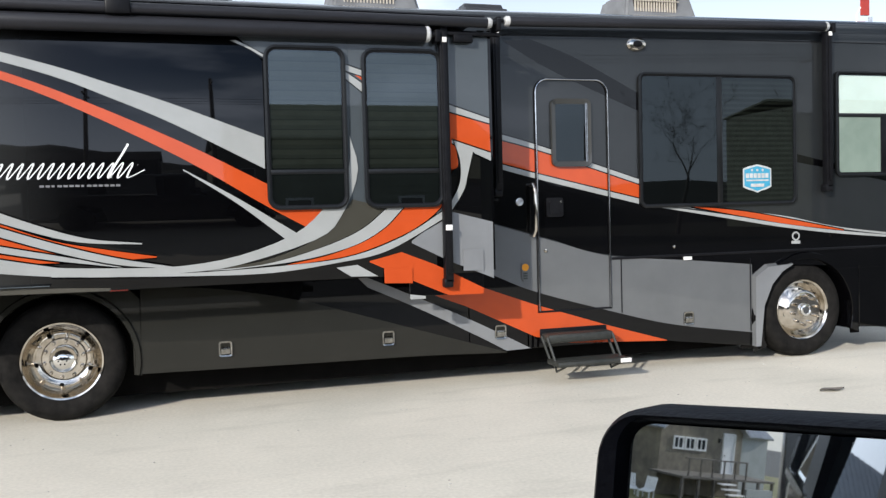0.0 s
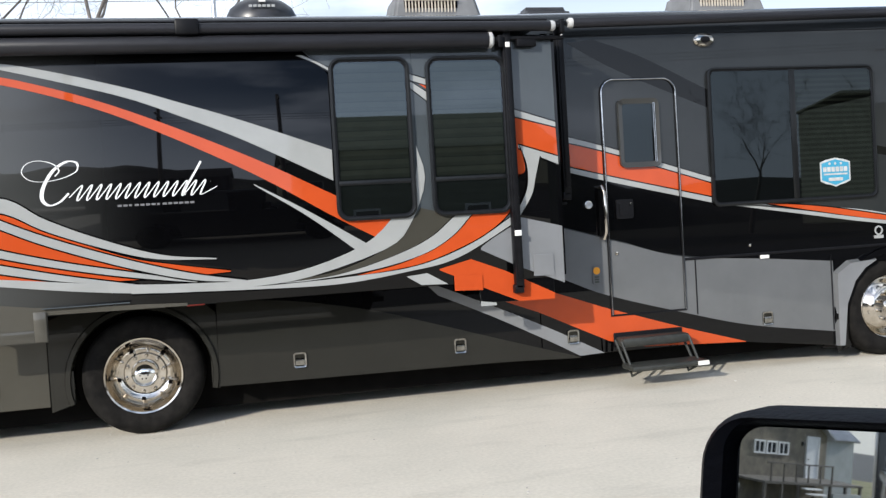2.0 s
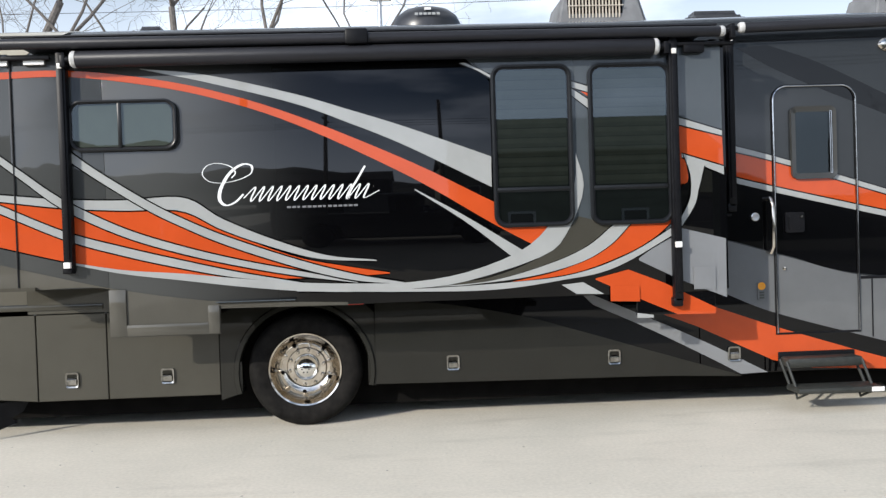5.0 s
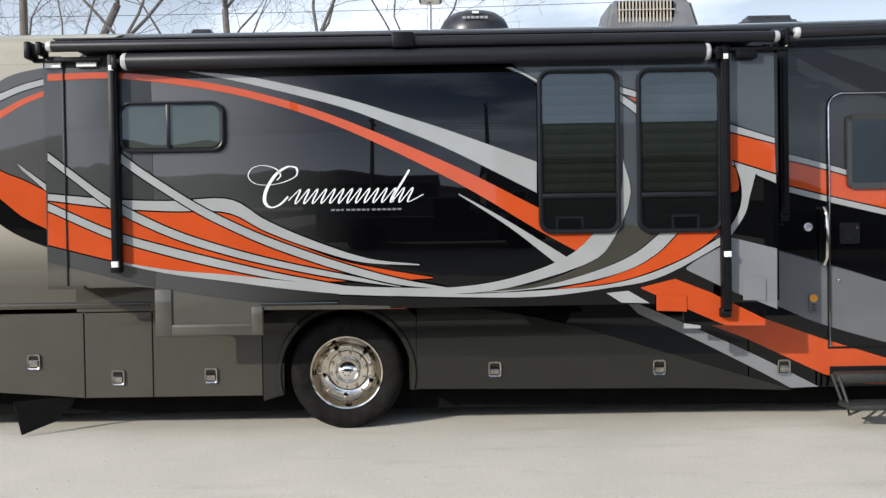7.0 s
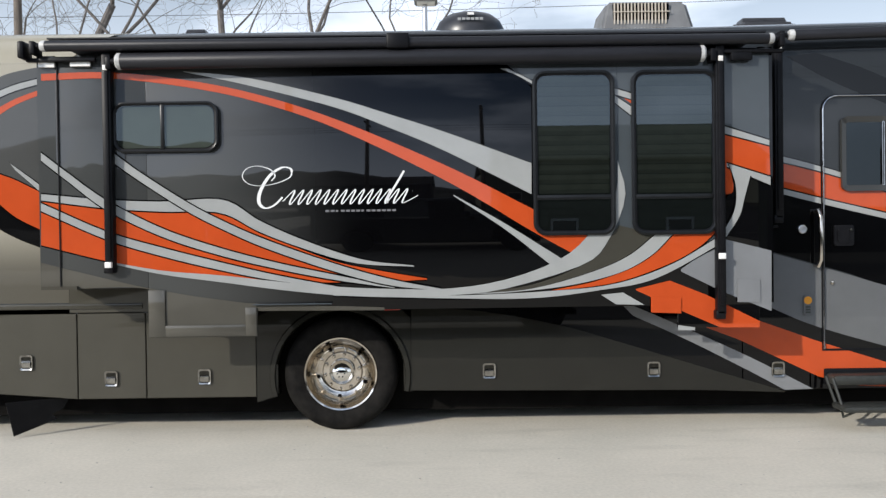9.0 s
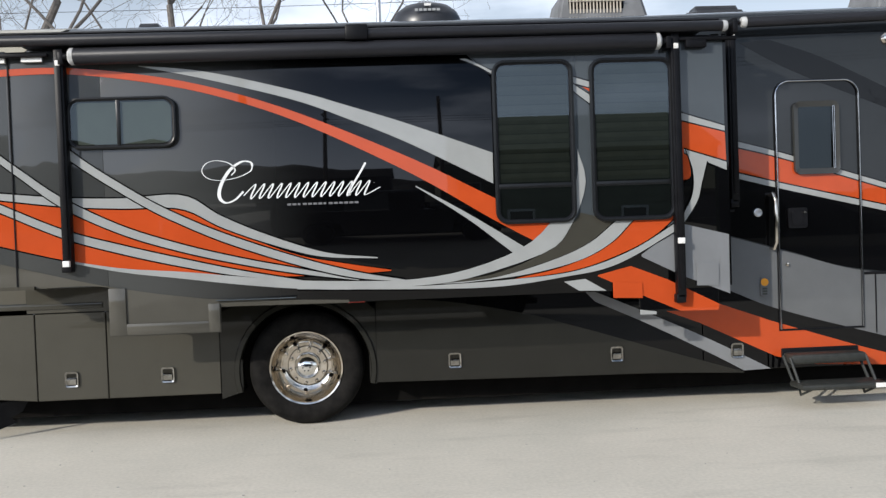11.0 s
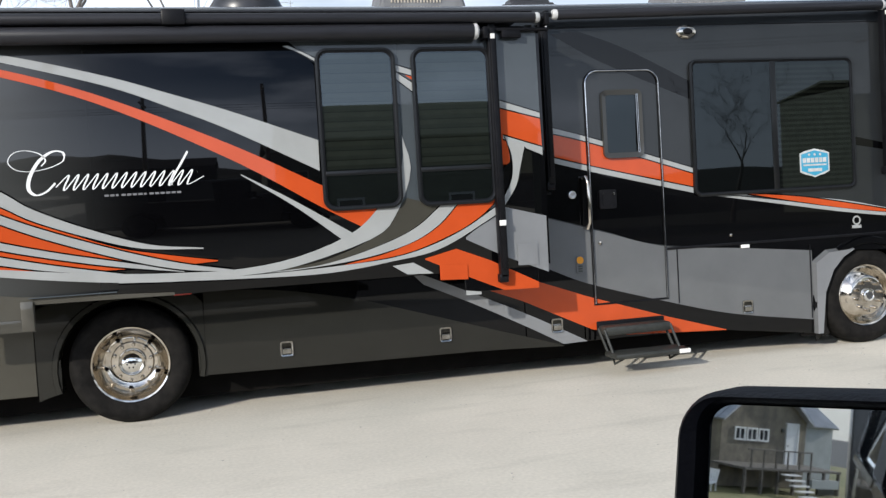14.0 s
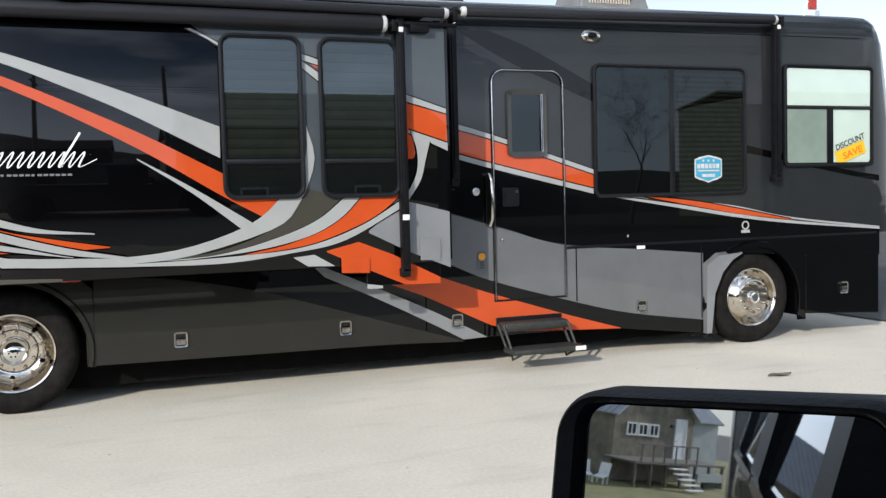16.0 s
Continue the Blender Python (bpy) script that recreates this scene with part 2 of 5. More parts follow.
def spline(pts, n=28, straight=False):
    """A smooth line through a few points, evenly stepped."""
    if straight:
        m = len(pts) - 1
        return [Vector(pts[min(int(i / n * m), m - 1)]).lerp(Vector(pts[min(int(i / n * m), m - 1) + 1]), i / n * m - min(int(i / n * m), m - 1)) for i in range(n + 1)]
    if len(pts) == 2:
        return [Vector(pts[0]).lerp(Vector(pts[1]), i / n) for i in range(n + 1)]
    p = [Vector(q) for q in pts]
    p = [2 * p[0] - p[1]] + p + [2 * p[-1] - p[-2]]
    out = []
    seg = len(p) - 3
    for i in range(n + 1):
        u = i / n * seg
        k = min(int(u), seg - 1)
        t = u - k
        a, b, c, d = p[k:k + 4]
        out.append(0.5 * (2 * b + (c - a) * t + (2 * a - 5 * b + 4 * c - d) * t * t + (3 * b - a - 3 * c + d) * t ** 3))
    return out


def band(y, top, bottom, grow=0.0, n=36, straight=False):
    """A painted band on an upright side at depth y, between two smooth lines of (x, z)."""
    bm = bmesh.new()
    a, b = spline(top, n, straight), spline(bottom, n, straight)
    rows = []
    for p, q in zip(a, b):
        d = p - q
        d = d.normalized() * grow if d.length > 1e-5 else Vector((0, grow))
        rows.append((bm.verts.new((p.x + d.x, y, p.y + d.y)), bm.verts.new((q.x - d.x, y, q.y - d.y))))
    for (p, q), (r, s) in zip(rows, rows[1:]):
        try:
            bm.faces.new((p, q, s, r))
        except ValueError:
            pass
    return bm


def rounded(x0, x1, z0, z1, r, n=6):
    out = []
    for cx, cz, a0 in ((x1 - r, z1 - r, 0), (x0 + r, z1 - r, 90), (x0 + r, z0 + r, 180), (x1 - r, z0 + r, 270)):
        for k in range(n + 1):
            a = radians(a0 + 90 * k / n)
            out.append((cx + r * math.cos(a), cz + r * math.sin(a)))
    return out


def slab(bm, outline, y0, y1):
    """An outline of (x, z), drawn out from y0 (front) to y1."""
    f = [bm.verts.new((x, y0, z)) for x, z in outline]
    b = [bm.verts.new((x, y1, z)) for x, z in outline]
    bm.faces.new(f)
    bm.faces.new(b[::-1])
    for k in range(len(f)):
        j = (k + 1) % len(f)
        bm.faces.new((f[k], b[k], b[j], f[j]))
    return bm


def ring(bm, outer, inner, y0, y1, lip=0.0):
    """A frame between two outlines with as many points."""
    n = len(outer)
    of, ob_, if_, ib = ([bm.verts.new((x, y, z)) for x, z in o] for o, y in ((outer, y0), (outer, y1), (inner, y0 + lip), (inner, y1)))
    for k in range(n):
        j = (k + 1) % n
        for quad in ((of[k], of[j], if_[j], if_[k]), (of[k], ob_[k], ob_[j], of[j]), (if_[k], if_[j], ib[j], ib[k]), (ob_[k], ib[k], ib[j], ob_[j])):
            bm.faces.new(quad)
    return bm


def lettering(name, body, mat, parent, at, size, shear=0.0, rx=90.0, rz=0.0, ry=0.0, width=None, depth=0.001, label="", offset=0.0):
    cu = bpy.data.curves.new(name, "FONT")
    cu.body, cu.size, cu.shear, cu.extrude, cu.offset = body, size, shear, depth, offset
    tmp = bpy.data.objects.new(name, cu)
    me = bpy.data.meshes.new_from_object(tmp)
    bpy.data.objects.remove(tmp)
    xs = [v.co.x for v in me.vertices]
    k = width / (max(xs) - min(xs)) if width else 1.0
    x0 = min(xs)
    for v in me.vertices:
        v.co.x = (v.co.x - x0) * k
    me.materials.clear()
    me.materials.append(mat)
    ob = new(name, me)
    ob.parent = parent
    ob.matrix_basis = pose(*at, rx, ry, rz)
    return tagged(ob, label)

# ---- ground ----
def ground_material():
    m = material("worn_concrete_lot", (0.615, 0.570, 0.485), 0.9, 0, (0.505, 0.475, 0.405), 0.7, 0.05, 45, contrast=(0.3, 0.7))
    n, l = m.node_tree.nodes, m.node_tree.links
    b = n["Principled BSDF"]
    old = b.inputs["Base Color"].links[0].from_socket
    tc = n.new("ShaderNodeTexCoord")
    fine = n.new("ShaderNodeTexNoise")
    fine.inputs["Scale"].default_value, fine.inputs["Detail"].default_value = 38.0, 6.0
    fr = n.new("ShaderNodeMapRange")
    fr.inputs["From Min"].default_value, fr.inputs["From Max"].default_value = 0.3, 0.7
    fr.inputs["To Min"].default_value, fr.inputs["To Max"].default_value = 0.91, 1.055
    stain = n.new("ShaderNodeTexNoise")
    stain.inputs["Scale"].default_value, stain.inputs["Detail"].default_value = 2.6, 5.0
    mp = n.new("ShaderNodeMapping")
    mp.inputs["Scale"].default_value = (0.35, 1.4, 1.0)
    sr = n.new("ShaderNodeMapRange")
    sr.inputs["From Min"].default_value, sr.inputs["From Max"].default_value = 0.56, 0.74
    sr.inputs["To Min"].default_value, sr.inputs["To Max"].default_value = 1.0, 0.87
    pits = n.new("ShaderNodeTexVoronoi")
    pits.inputs["Scale"].default_value = 9.0
    pr = n.new("ShaderNodeMapRange")
    pr.inputs["From Min"].default_value, pr.inputs["From Max"].default_value = 0.03, 0.07
    pr.inputs["To Min"].default_value, pr.inputs["To Max"].default_value = 0.85, 1.0
    l.new(tc.outputs["Object"], fine.inputs["Vector"])
    l.new(tc.outputs["Object"], mp.inputs[0])
    l.new(mp.outputs[0], stain.inputs["Vector"])
    l.new(tc.outputs["Object"], pits.inputs["Vector"])
    l.new(fine.outputs["Fac"], fr.inputs[0])
    l.new(stain.outputs["Fac"], sr.inputs[0])
    l.new(pits.outputs["Distance"], pr.inputs[0])
    mul1, mul2, vm = n.new("ShaderNodeMath"), n.new("ShaderNodeMath"), n.new("ShaderNodeVectorMath")
    mul1.operation = mul2.operation = "MULTIPLY"
    vm.operation = "SCALE"
    l.new(fr.outputs[0], mul1.inputs[0])
    l.new(sr.outputs[0], mul1.inputs[1])
    l.new(mul1.outputs[0], mul2.inputs[0])
    l.new(pr.outputs[0], mul2.inputs[1])
    l.new(old, vm.inputs[0])
    l.new(mul2.outputs[0], vm.inputs["Scale"])
    l.new(vm.outputs[0], b.inputs["Base Color"])
    return m


def grade(x, y):
    """Height of the ground: level round the motorhome, falling away behind it."""
    t = max(0.0, min(1.0, (-x - 7.0) / 18.0))
    return -3.3 * t * t * (3 - 2 * t)


def sheet(xs, ys, lift=0.0):
    bm = bmesh.new()
    rows = [[bm.verts.new((x, y, grade(x, y) + lift)) for y in ys] for x in xs]
    for a, b in zip(rows, rows[1:]):
        for k in range(len(ys) - 1):
            bm.faces.new((a[k], b[k], b[k + 1], a[k + 1]))
    return bm


XS = [-1500, -600, -250, -120, -70] + [-60 + 2 * k for k in range(31)] + [5, 10, 20, 40, 80, 200, 600, 1500]
YS = [-1500, -600, -250, -120, -60, -40, -30, -20, -15, -10, -5, 0, 5, 10, 20, 40, 80, 200, 600, 1500]
tagged(part("ground", sheet(XS, YS), ground_material()), "pale worn concrete lot with stains and fine grit", "ground", kind="structure")

# ---- motorhome ----
RV = thing("motorhome", "long black, grey and orange motorhome with slide-out extended", "motorhome")
REAR, FRONT, WIDE = -3.95, 8.42, 2.5


def rise(x):
    return 0.014 * max(0.0, x - 3.0)


def shell():
    """Upper body: upright sides, rounded roof edges, raked and rounded nose."""
    bm = bmesh.new()
    half = [(0.0, 0.99), (0.0, 2.2), (0.0, 3.0), (0.012, 3.12), (0.05, 3.21), (0.12, 3.275), (0.25, 3.315), (0.7, 3.35), (1.25, 3.36)]
    prof = half + [(WIDE - y, z) for y, z in half[-2::-1]]
    stations = [(REAR, 0.03), (REAR + 0.06, 0.0), (0.0, 0.0), (3.0, 0.0), (6.0, 0.0), (8.2, 0.0), (FRONT, 0.004), (8.56, 0.03), (8.68, 0.09), (8.76, 0.2)]
    rows = []
    for x, inset in stations:
        row = []
        for y, z in prof:
            lean = 0.16 * max(0.0, z - 2.2) * max(0.0, min(1.0, (x - 8.2) / 0.5))
            yy = inset + y * (1 - 2 * inset / WIDE)
            row.append(bm.verts.new((x - lean, yy, (z + rise(x)) - (inset * 0.6 if z > 3 else 0))))
        rows.append(row)
    for a, b in zip(rows, rows[1:]):
        for k in range(len(prof) - 1):
            bm.faces.new((a[k], a[k + 1], b[k + 1], b[k]))
    bm.faces.new(rows[0])
    bm.faces.new(rows[-1][::-1])
    for a, b in zip(rows, rows[1:]):
        bm.faces.new((a[-1], a[0], b[0], b[-1]))
    return bm


part("body_shell", shell(), M_MID, RV)
# block set lower than a real chassis, standing in for shade under the coach
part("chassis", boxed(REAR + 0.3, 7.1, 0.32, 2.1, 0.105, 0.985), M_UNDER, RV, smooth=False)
# unseen far side, carried low to keep light from coming in beneath
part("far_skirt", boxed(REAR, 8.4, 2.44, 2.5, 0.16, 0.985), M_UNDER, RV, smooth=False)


cap = bmesh.new()
cap_prof = [(-0.004, 3.03), (0.008, 3.122), (0.046, 3.215), (0.117, 3.281), (0.25, 3.322)]
cap_rows = [[cap.verts.new((x, y, z)) for y, z in cap_prof] for x in (REAR + 0.06, -3.0, -2.2, -1.7)]
for k, (y, z) in enumerate(cap_prof):
    cap_rows[-1][k].co.x -= 0.5 * (1 - k / 4)
for a, b in zip(cap_rows, cap_rows[1:]):
    for k in range(4):
        cap.faces.new((a[k], a[k + 1], b[k + 1], b[k]))
part("roof_edge", cap, M_TAN, RV, "tan painted roof edge")


def plate(outline, y0=0.0, y1=0.03):
    bm = slab(bmesh.new(), outline, y0, y1)
    es = [e for e in bm.edges if all(abs(v.co.y - y0) < 1e-6 for v in e.verts)]
    bmesh.ops.bevel(bm, geom=es, offset=0.004, segments=1, affect="EDGES")
    return bm


def latch(parent, x, z, y=-0.002):
    """A chromed paddle latch: rounded bezel, dark dish and a paddle that fills its lower part."""
    w, h = 0.052, 0.062
    p = part("latch", ring(bmesh.new(), rounded(x - w, x + w, z - h, z + h, 0.02), rounded(x - w + 0.012, x + w - 0.012, z - h + 0.012, z + h - 0.014, 0.014), y - 0.016, y, 0.004), M_BEZEL, parent, "chromed paddle latch")
    part("dish", slab(bmesh.new(), rounded(x - w + 0.010, x + w - 0.010, z - h + 0.010, z + h - 0.012, 0.012), y - 0.005, y), M_DISH, p)
    pad = bmesh.new()
    prof = [(z - h + 0.016, -0.006), (z - h + 0.022, -0.015), (z - 0.012, -0.021), (z + 0.006, -0.019), (z + 0.016, -0.008)]
    sides = [[pad.verts.new((xx, y + d, zz)) for zz, d in prof] for xx in (x - w + 0.017, x + w - 0.017)]
    for k in range(4):
        pad.faces.new((sides[0][k], sides[1][k], sides[1][k + 1], sides[0][k + 1]))
    for e in sides:
        pad.faces.new(e)
    part("paddle", pad, M_BEZEL, p)
    return p


def bay(x0, x1, zb0, zb1, zt, mat, latches=(), label=""):
    ob = part("bay_door", plate([(x0 + 0.004, zb0), (x1 - 0.004, zb1), (x1 - 0.004, zt), (x0 + 0.004, zt)]), mat, RV, label)
    for x, z in latches:
        latch(ob, x, z)
    return ob


bay(REAR + 0.04, -2.142, 0.43, 0.293, 1.035, M_OLIVE, [(-2.555, 0.598)], "olive rear compartment door")
bay(-2.142, -1.582, 0.293, 0.293, 1.035, M_OLIVE, [(-1.866, 0.459)], "olive compartment door")
bay(-1.582, -0.683, 0.293, 0.292, 1.035, M_OLIVE, [(-1.106, 0.464)], "olive compartment door")
long_bay = bay(0.578, 3.291, 0.327, 0.30, 1.0, M_BLACK, [(1.215, 0.480), (2.558, 0.474)], "long compartment door in olive and black")
small_bay = bay(3.291, 3.842, 0.30, 0.293, 1.0, M_BLACK, [(3.574, 0.460)], "compartment door with silver and orange bands")
side_low = part("lower_side", plate([(3.85, 0.295), (4.776, 0.29), (4.776, 1.0), (3.85, 1.0)]), M_BLACK, RV)
front_bay = bay(4.78, 6.19, 0.325, 0.152, 1.045, M_BLACK, [(5.473, 0.465)], "light grey compartment door")
nose_bay = bay(7.452, 8.44, 0.256, 0.20, 1.0, M_BLACK, [(7.95, 0.50)], "black front corner panel")
part("rub_rail", boxed(REAR + 0.05, -1.6, -0.014, 0.0, 1.028, 1.072, 0.005), M_OLIVE, RV)
part("rub_rail", boxed(4.68, 8.40, -0.010, 0.0, 1.05, 1.075, 0.004, m=Matrix.Identity(4)), M_TRIM, RV)


def fender(cx, cz, r, x0, x1, z0a, z0b, top, mat, lip=0.05, flare=0.02, label=""):
    """A wheel-arch panel with an arched opening and a raised lip."""
    ang0, ang1 = math.asin(max(-1, (z0b - cz) / r)), math.pi - math.asin(max(-1, (z0a - cz) / r))
    arc = [(cx + r * math.cos(ang0 + (ang1 - ang0) * k / 24), cz + r * math.sin(ang0 + (ang1 - ang0) * k / 24)) for k in range(25)]
    bm = bmesh.new()
    outer = []
    for x, z in arc:
        d = Vector((x - cx, z - cz)).normalized()
        cand = []
        if d.x > 1e-4:
            cand.append((x1 - cx) / d.x)
        if d.x < -1e-4:
            cand.append((x0 - cx) / d.x)
        if d.y > 1e-4:
            cand.append((top - cz) / d.y)
        s = max(r * 1.02, min(cand))
        outer.append((cx + d.x * s, cz + d.y * s))
    f = [(bm.verts.new((a[0], 0.0, a[1])), bm.verts.new((b[0], 0.0, b[1]))) for a, b in zip(arc, outer)]
    for (a, b), (c, d) in zip(f, f[1:]):
        bm.faces.new((a, b, d, c))
    box(bm, x0 + 0.003, cx - r * math.cos(math.asin(max(-1, (z0a - cz) / r))) - 0.002, 0.001, 0.03, z0a, cz + 0.1)
    box(bm, cx + r * math.cos(math.asin(max(-1, (z0b - cz) / r))) + 0.002, x1 - 0.003, 0.001, 0.03, z0b, cz + 0.1)
    ob = part("fender", bm, mat, RV, label)
    lb = bmesh.new()
    rows = []
    for x, z in arc:
        d = Vector((x - cx, z - cz)).normalized()
        rows.append([lb.verts.new((cx + d.x * q, y, cz + d.y * q)) for q, y in ((r + lip, -0.001), (r + lip * 0.8, -flare), (r + 0.006, -flare), (r, -flare + 0.01), (r, 0.2))])
    for a, b in zip(rows, rows[1:]):
        for k in range(4):
            lb.faces.new((a[k], a[k + 1], b[k + 1], b[k]))
    part("arch_lip", lb, mat, ob)
    return ob


fender(0.0, 0.455, 0.53, -0.681, 0.576, 0.30, 0.33, 1.0, M_OLIVE_DK, label="dark wheel-arch panel")
fender(6.79, 0.43, 0.545, 6.196, 7.448, 0.15, 0.256, 1.05, M_BLACK, 0.07, 0.045, label="dark flared wheel-arch panel")
flare = band(-0.052, [(6.19, 0.15), (6.194, 0.546), (6.198, 0.825), (6.342, 0.915), (6.62, 0.932)], [(6.245, 0.15), (6.290, 0.539), (6.385, 0.745), (6.50, 0.862), (6.62, 0.925)], straight=True)
part("arch_flare", flare, M_LGREY, RV, "pale raised arch lip")
flare_side = bmesh.new()
lip_rows = [(flare_side.verts.new((xf, -0.052, zf)), flare_side.verts.new((xb, 0.0, zb))) for xf, zf, xb, zb in ((6.19, 0.15, 6.182, 0.15), (6.198, 0.825, 6.182, 0.835), (6.342, 0.915, 6.335, 0.94), (6.62, 0.932, 6.63, 0.955))]
for (a, b), (c, d) in zip(lip_rows, lip_rows[1:]):
    flare_side.faces.new((a, b, d, c))
part("flare_edge", flare_side, M_GREY, RV, "sloped upper edge of the arch lip", smooth=False)
# flat near-black backs stand in for the shade inside the wheel arches
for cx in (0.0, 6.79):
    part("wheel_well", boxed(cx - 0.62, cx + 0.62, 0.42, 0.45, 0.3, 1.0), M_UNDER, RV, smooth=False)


def wheel(x, dish):
    """Tyre, polished disc wheel with hand holes, nuts and a hub cover."""
    root = part("wheel", lathe(bmesh.new(), [(0.20, 0.28), (0.27, 0.28), (0.30, 0.25)], 24), M_UNDER, RV, at=(x, 0.0, 0.467))
    R_ = 0.467
    t = lathe(bmesh.new(), [(0.292, 0.05), (0.305, 0.022), (0.34, 0.008), (0.39, 0.004), (0.425, 0.012), (0.448, 0.03), (0.462, 0.05), (R_, 0.09), (R_, 0.24), (0.455, 0.27), (0.40, 0.29), (0.30, 0.28)], 64)
    part("tyre", t, M_RUBBER, root, "dusty black rubber tyre")
    treads = bmesh.new()
    for k in range(56):
        a = 2 * math.pi * k / 56
        box(treads, -0.018, 0.018, 0.10, 0.25, R_ - 0.012, R_ + 0.002, m=Matrix.Rotation(a, 4, "Y"))
    part("tread", treads, M_RUBBER, root, smooth=False)
    if dish > 0:
        prof = [(0.299, 0.05), (0.303, 0.026), (0.298, 0.014), (0.286, 0.018), (0.279, 0.035), (0.272, 0.07), (0.255, 0.105), (0.225, 0.14), (0.195, dish), (0.168, dish + 0.004), (0.160, dish - 0.004), (0.157, dish - 0.016), (0.105, dish - 0.014)]
    else:
        prof = [(0.299, 0.05), (0.302, 0.026), (0.296, 0.018), (0.284, 0.026), (0.272, 0.045), (0.262, 0.075), (0.235, 0.06), (0.20, 0.02), (0.185, 0.004), (0.17, 0.0), (0.115, 0.0), (0.05, 0.0)]
    part("rim", lathe(bmesh.new(), prof, 64), M_CHROME, root, "polished alloy rim")
    face = dish - 0.014 if dish > 0 else 0.0
    long_ = 1.0 if dish > 0 else 1.6
    for k in range(10):
        a = 2 * math.pi * (k + 0.3) / 10
        nut = tube(bmesh.new(), [(0.143 * math.cos(a), face + 0.004, 0.143 * math.sin(a)), (0.143 * math.cos(a), face - 0.022 * long_, 0.143 * math.sin(a)), (0.143 * math.cos(a), face - 0.036 * long_, 0.143 * math.sin(a))], [0.016, 0.015 * min(long_, 1.2), 0.008], 10)
        part("wheel_nut", nut, M_CHROME, root)
    for k in range(5):
        a = 2 * math.pi * (k + 0.65) / 5
        d0 = (dish + 0.012) if dish > 0 else 0.045
        hole = bmesh.new()
        o = rounded(-0.017, 0.017, -0.009, 0.009, 0.008, 5)
        fr = [hole.verts.new((px, 0, pz)) for px, pz in o]
        bk = [hole.verts.new((px * 0.8, 0.012, pz * 0.8)) for px, pz in o]
        hole.faces.new(bk)
        for i in range(len(fr)):
            hole.faces.new((fr[i], fr[(i + 1) % len(fr)], bk[(i + 1) % len(fr)], bk[i]))
        slope = -48 if dish > 0 else -15
        bmesh.ops.transform(hole, matrix=Matrix.Rotation(-a + math.pi / 2, 4, "Y") @ Matrix.Translation((0, d0 - (0.031 if dish > 0 else 0.014), 0.203 if dish > 0 else 0.215)) @ Matrix.Rotation(radians(slope), 4, "X"), verts=hole.verts)
        part("hand_hole", hole, M_UNDER, root)
    hub = lathe(bmesh.new(), [(0.108, face + 0.004), (0.108, face - 0.03), (0.10, face - 0.06), (0.08, face - 0.085), (0.052, face - 0.10), (0.05, face - 0.112), (0.03, face - 0.118), (0.001, face - 0.119)], 40)
    if dish <= 0:
        hub.free()
        hub = lathe(bmesh.new(), [(0.066, 0.004), (0.064, -0.024), (0.056, -0.034), (0.042, -0.036), (0.038, -0.030), (0.001, -0.030)], 40)
    hb = part("hub_cover", hub, M_HUB, root, "domed chrome hub cover")
    for k in range(6 if dish > 0 else 0):
        a = math.pi / 3 * k
        part("hub_bolt", tube(bmesh.new(), [(0.03 * math.cos(a), face - 0.112, 0.03 * math.sin(a)), (0.03 * math.cos(a), face - 0.124, 0.03 * math.sin(a))], 0.006, 8), M_TRIM, hb)
    return root


wheel(0.0, 0.165)
wheel(6.79, 0.0)
for dx in (0.42,):
    part("inner_tyre", lathe(bmesh.new(), [(0.3, 0.36), (0.44, 0.36), (0.465, 0.40), (0.465, 0.58), (0.44, 0.62), (0.3, 0.62)], 40), M_RUBBER, RV, at=(0.0, 0.0, 0.467))
# mud flaps
flap = slab(bmesh.new(), [(-2.63, 0.015), (-2.30, 0.115), (-2.34, 0.16), (-2.25, 0.20), (-2.20, 0.29), (-2.685, 0.29)], -0.115, -0.10)
bmesh.ops.transform(flap, matrix=Matrix.Translation((-2.66, -0.1, 0)) @ Matrix.Rotation(radians(35), 4, "Z") @ Matrix.Translation((2.66, 0.1, 0)), verts=flap.verts)
part("mud_flap", flap, M_TRIM, RV, "black rubber mud flap")
part("mud_flap", slab(bmesh.new(), [(6.05, 0.13), (6.24, 0.12), (6.24, 0.27)], 0.02, 0.05), M_UNDER, RV, "short rubber flap ahead of the wheel")
part("front_mud_flap", slab(bmesh.new(), [(7.40, 0.19), (7.50, 0.19), (7.48, 0.45), (7.38, 0.45)], 0.05, 0.07), M_UNDER, RV)

# slide-out room
SY = -0.47
slide_out = part("slide_out", box(boxed(-1.395, 3.345, SY, 0.2, 1.03, 2.985, 0.004), -2.19, -1.395, SY, 0.2, 1.22, 2.985, 0.004), M_FADE, RV, "black slide-out room with sweeping painted bands")
part("slide_flange", boxed(-2.215, -2.08, SY - 0.0005, SY + 0.012, 1.215, 2.99), M_FADE, slide_out)
part("slide_flange", boxed(3.26, 3.37, SY - 0.0005, SY + 0.012, 1.045, 2.99), M_BLACK, slide_out)
part("drop_panel", plate([(-1.395, 0.841), (-0.572, 0.839), (-0.572, 1.03), (-1.395, 1.03)], SY + 0.0, SY + 0.025), M_DROP, slide_out, "grey drop panel under the slide-out")
part("drop_panel", plate([(2.638, 0.862), (3.262, 0.856), (3.262, 1.03), (2.638, 1.03)], SY + 0.0, SY + 0.025), M_BLACK, slide_out)
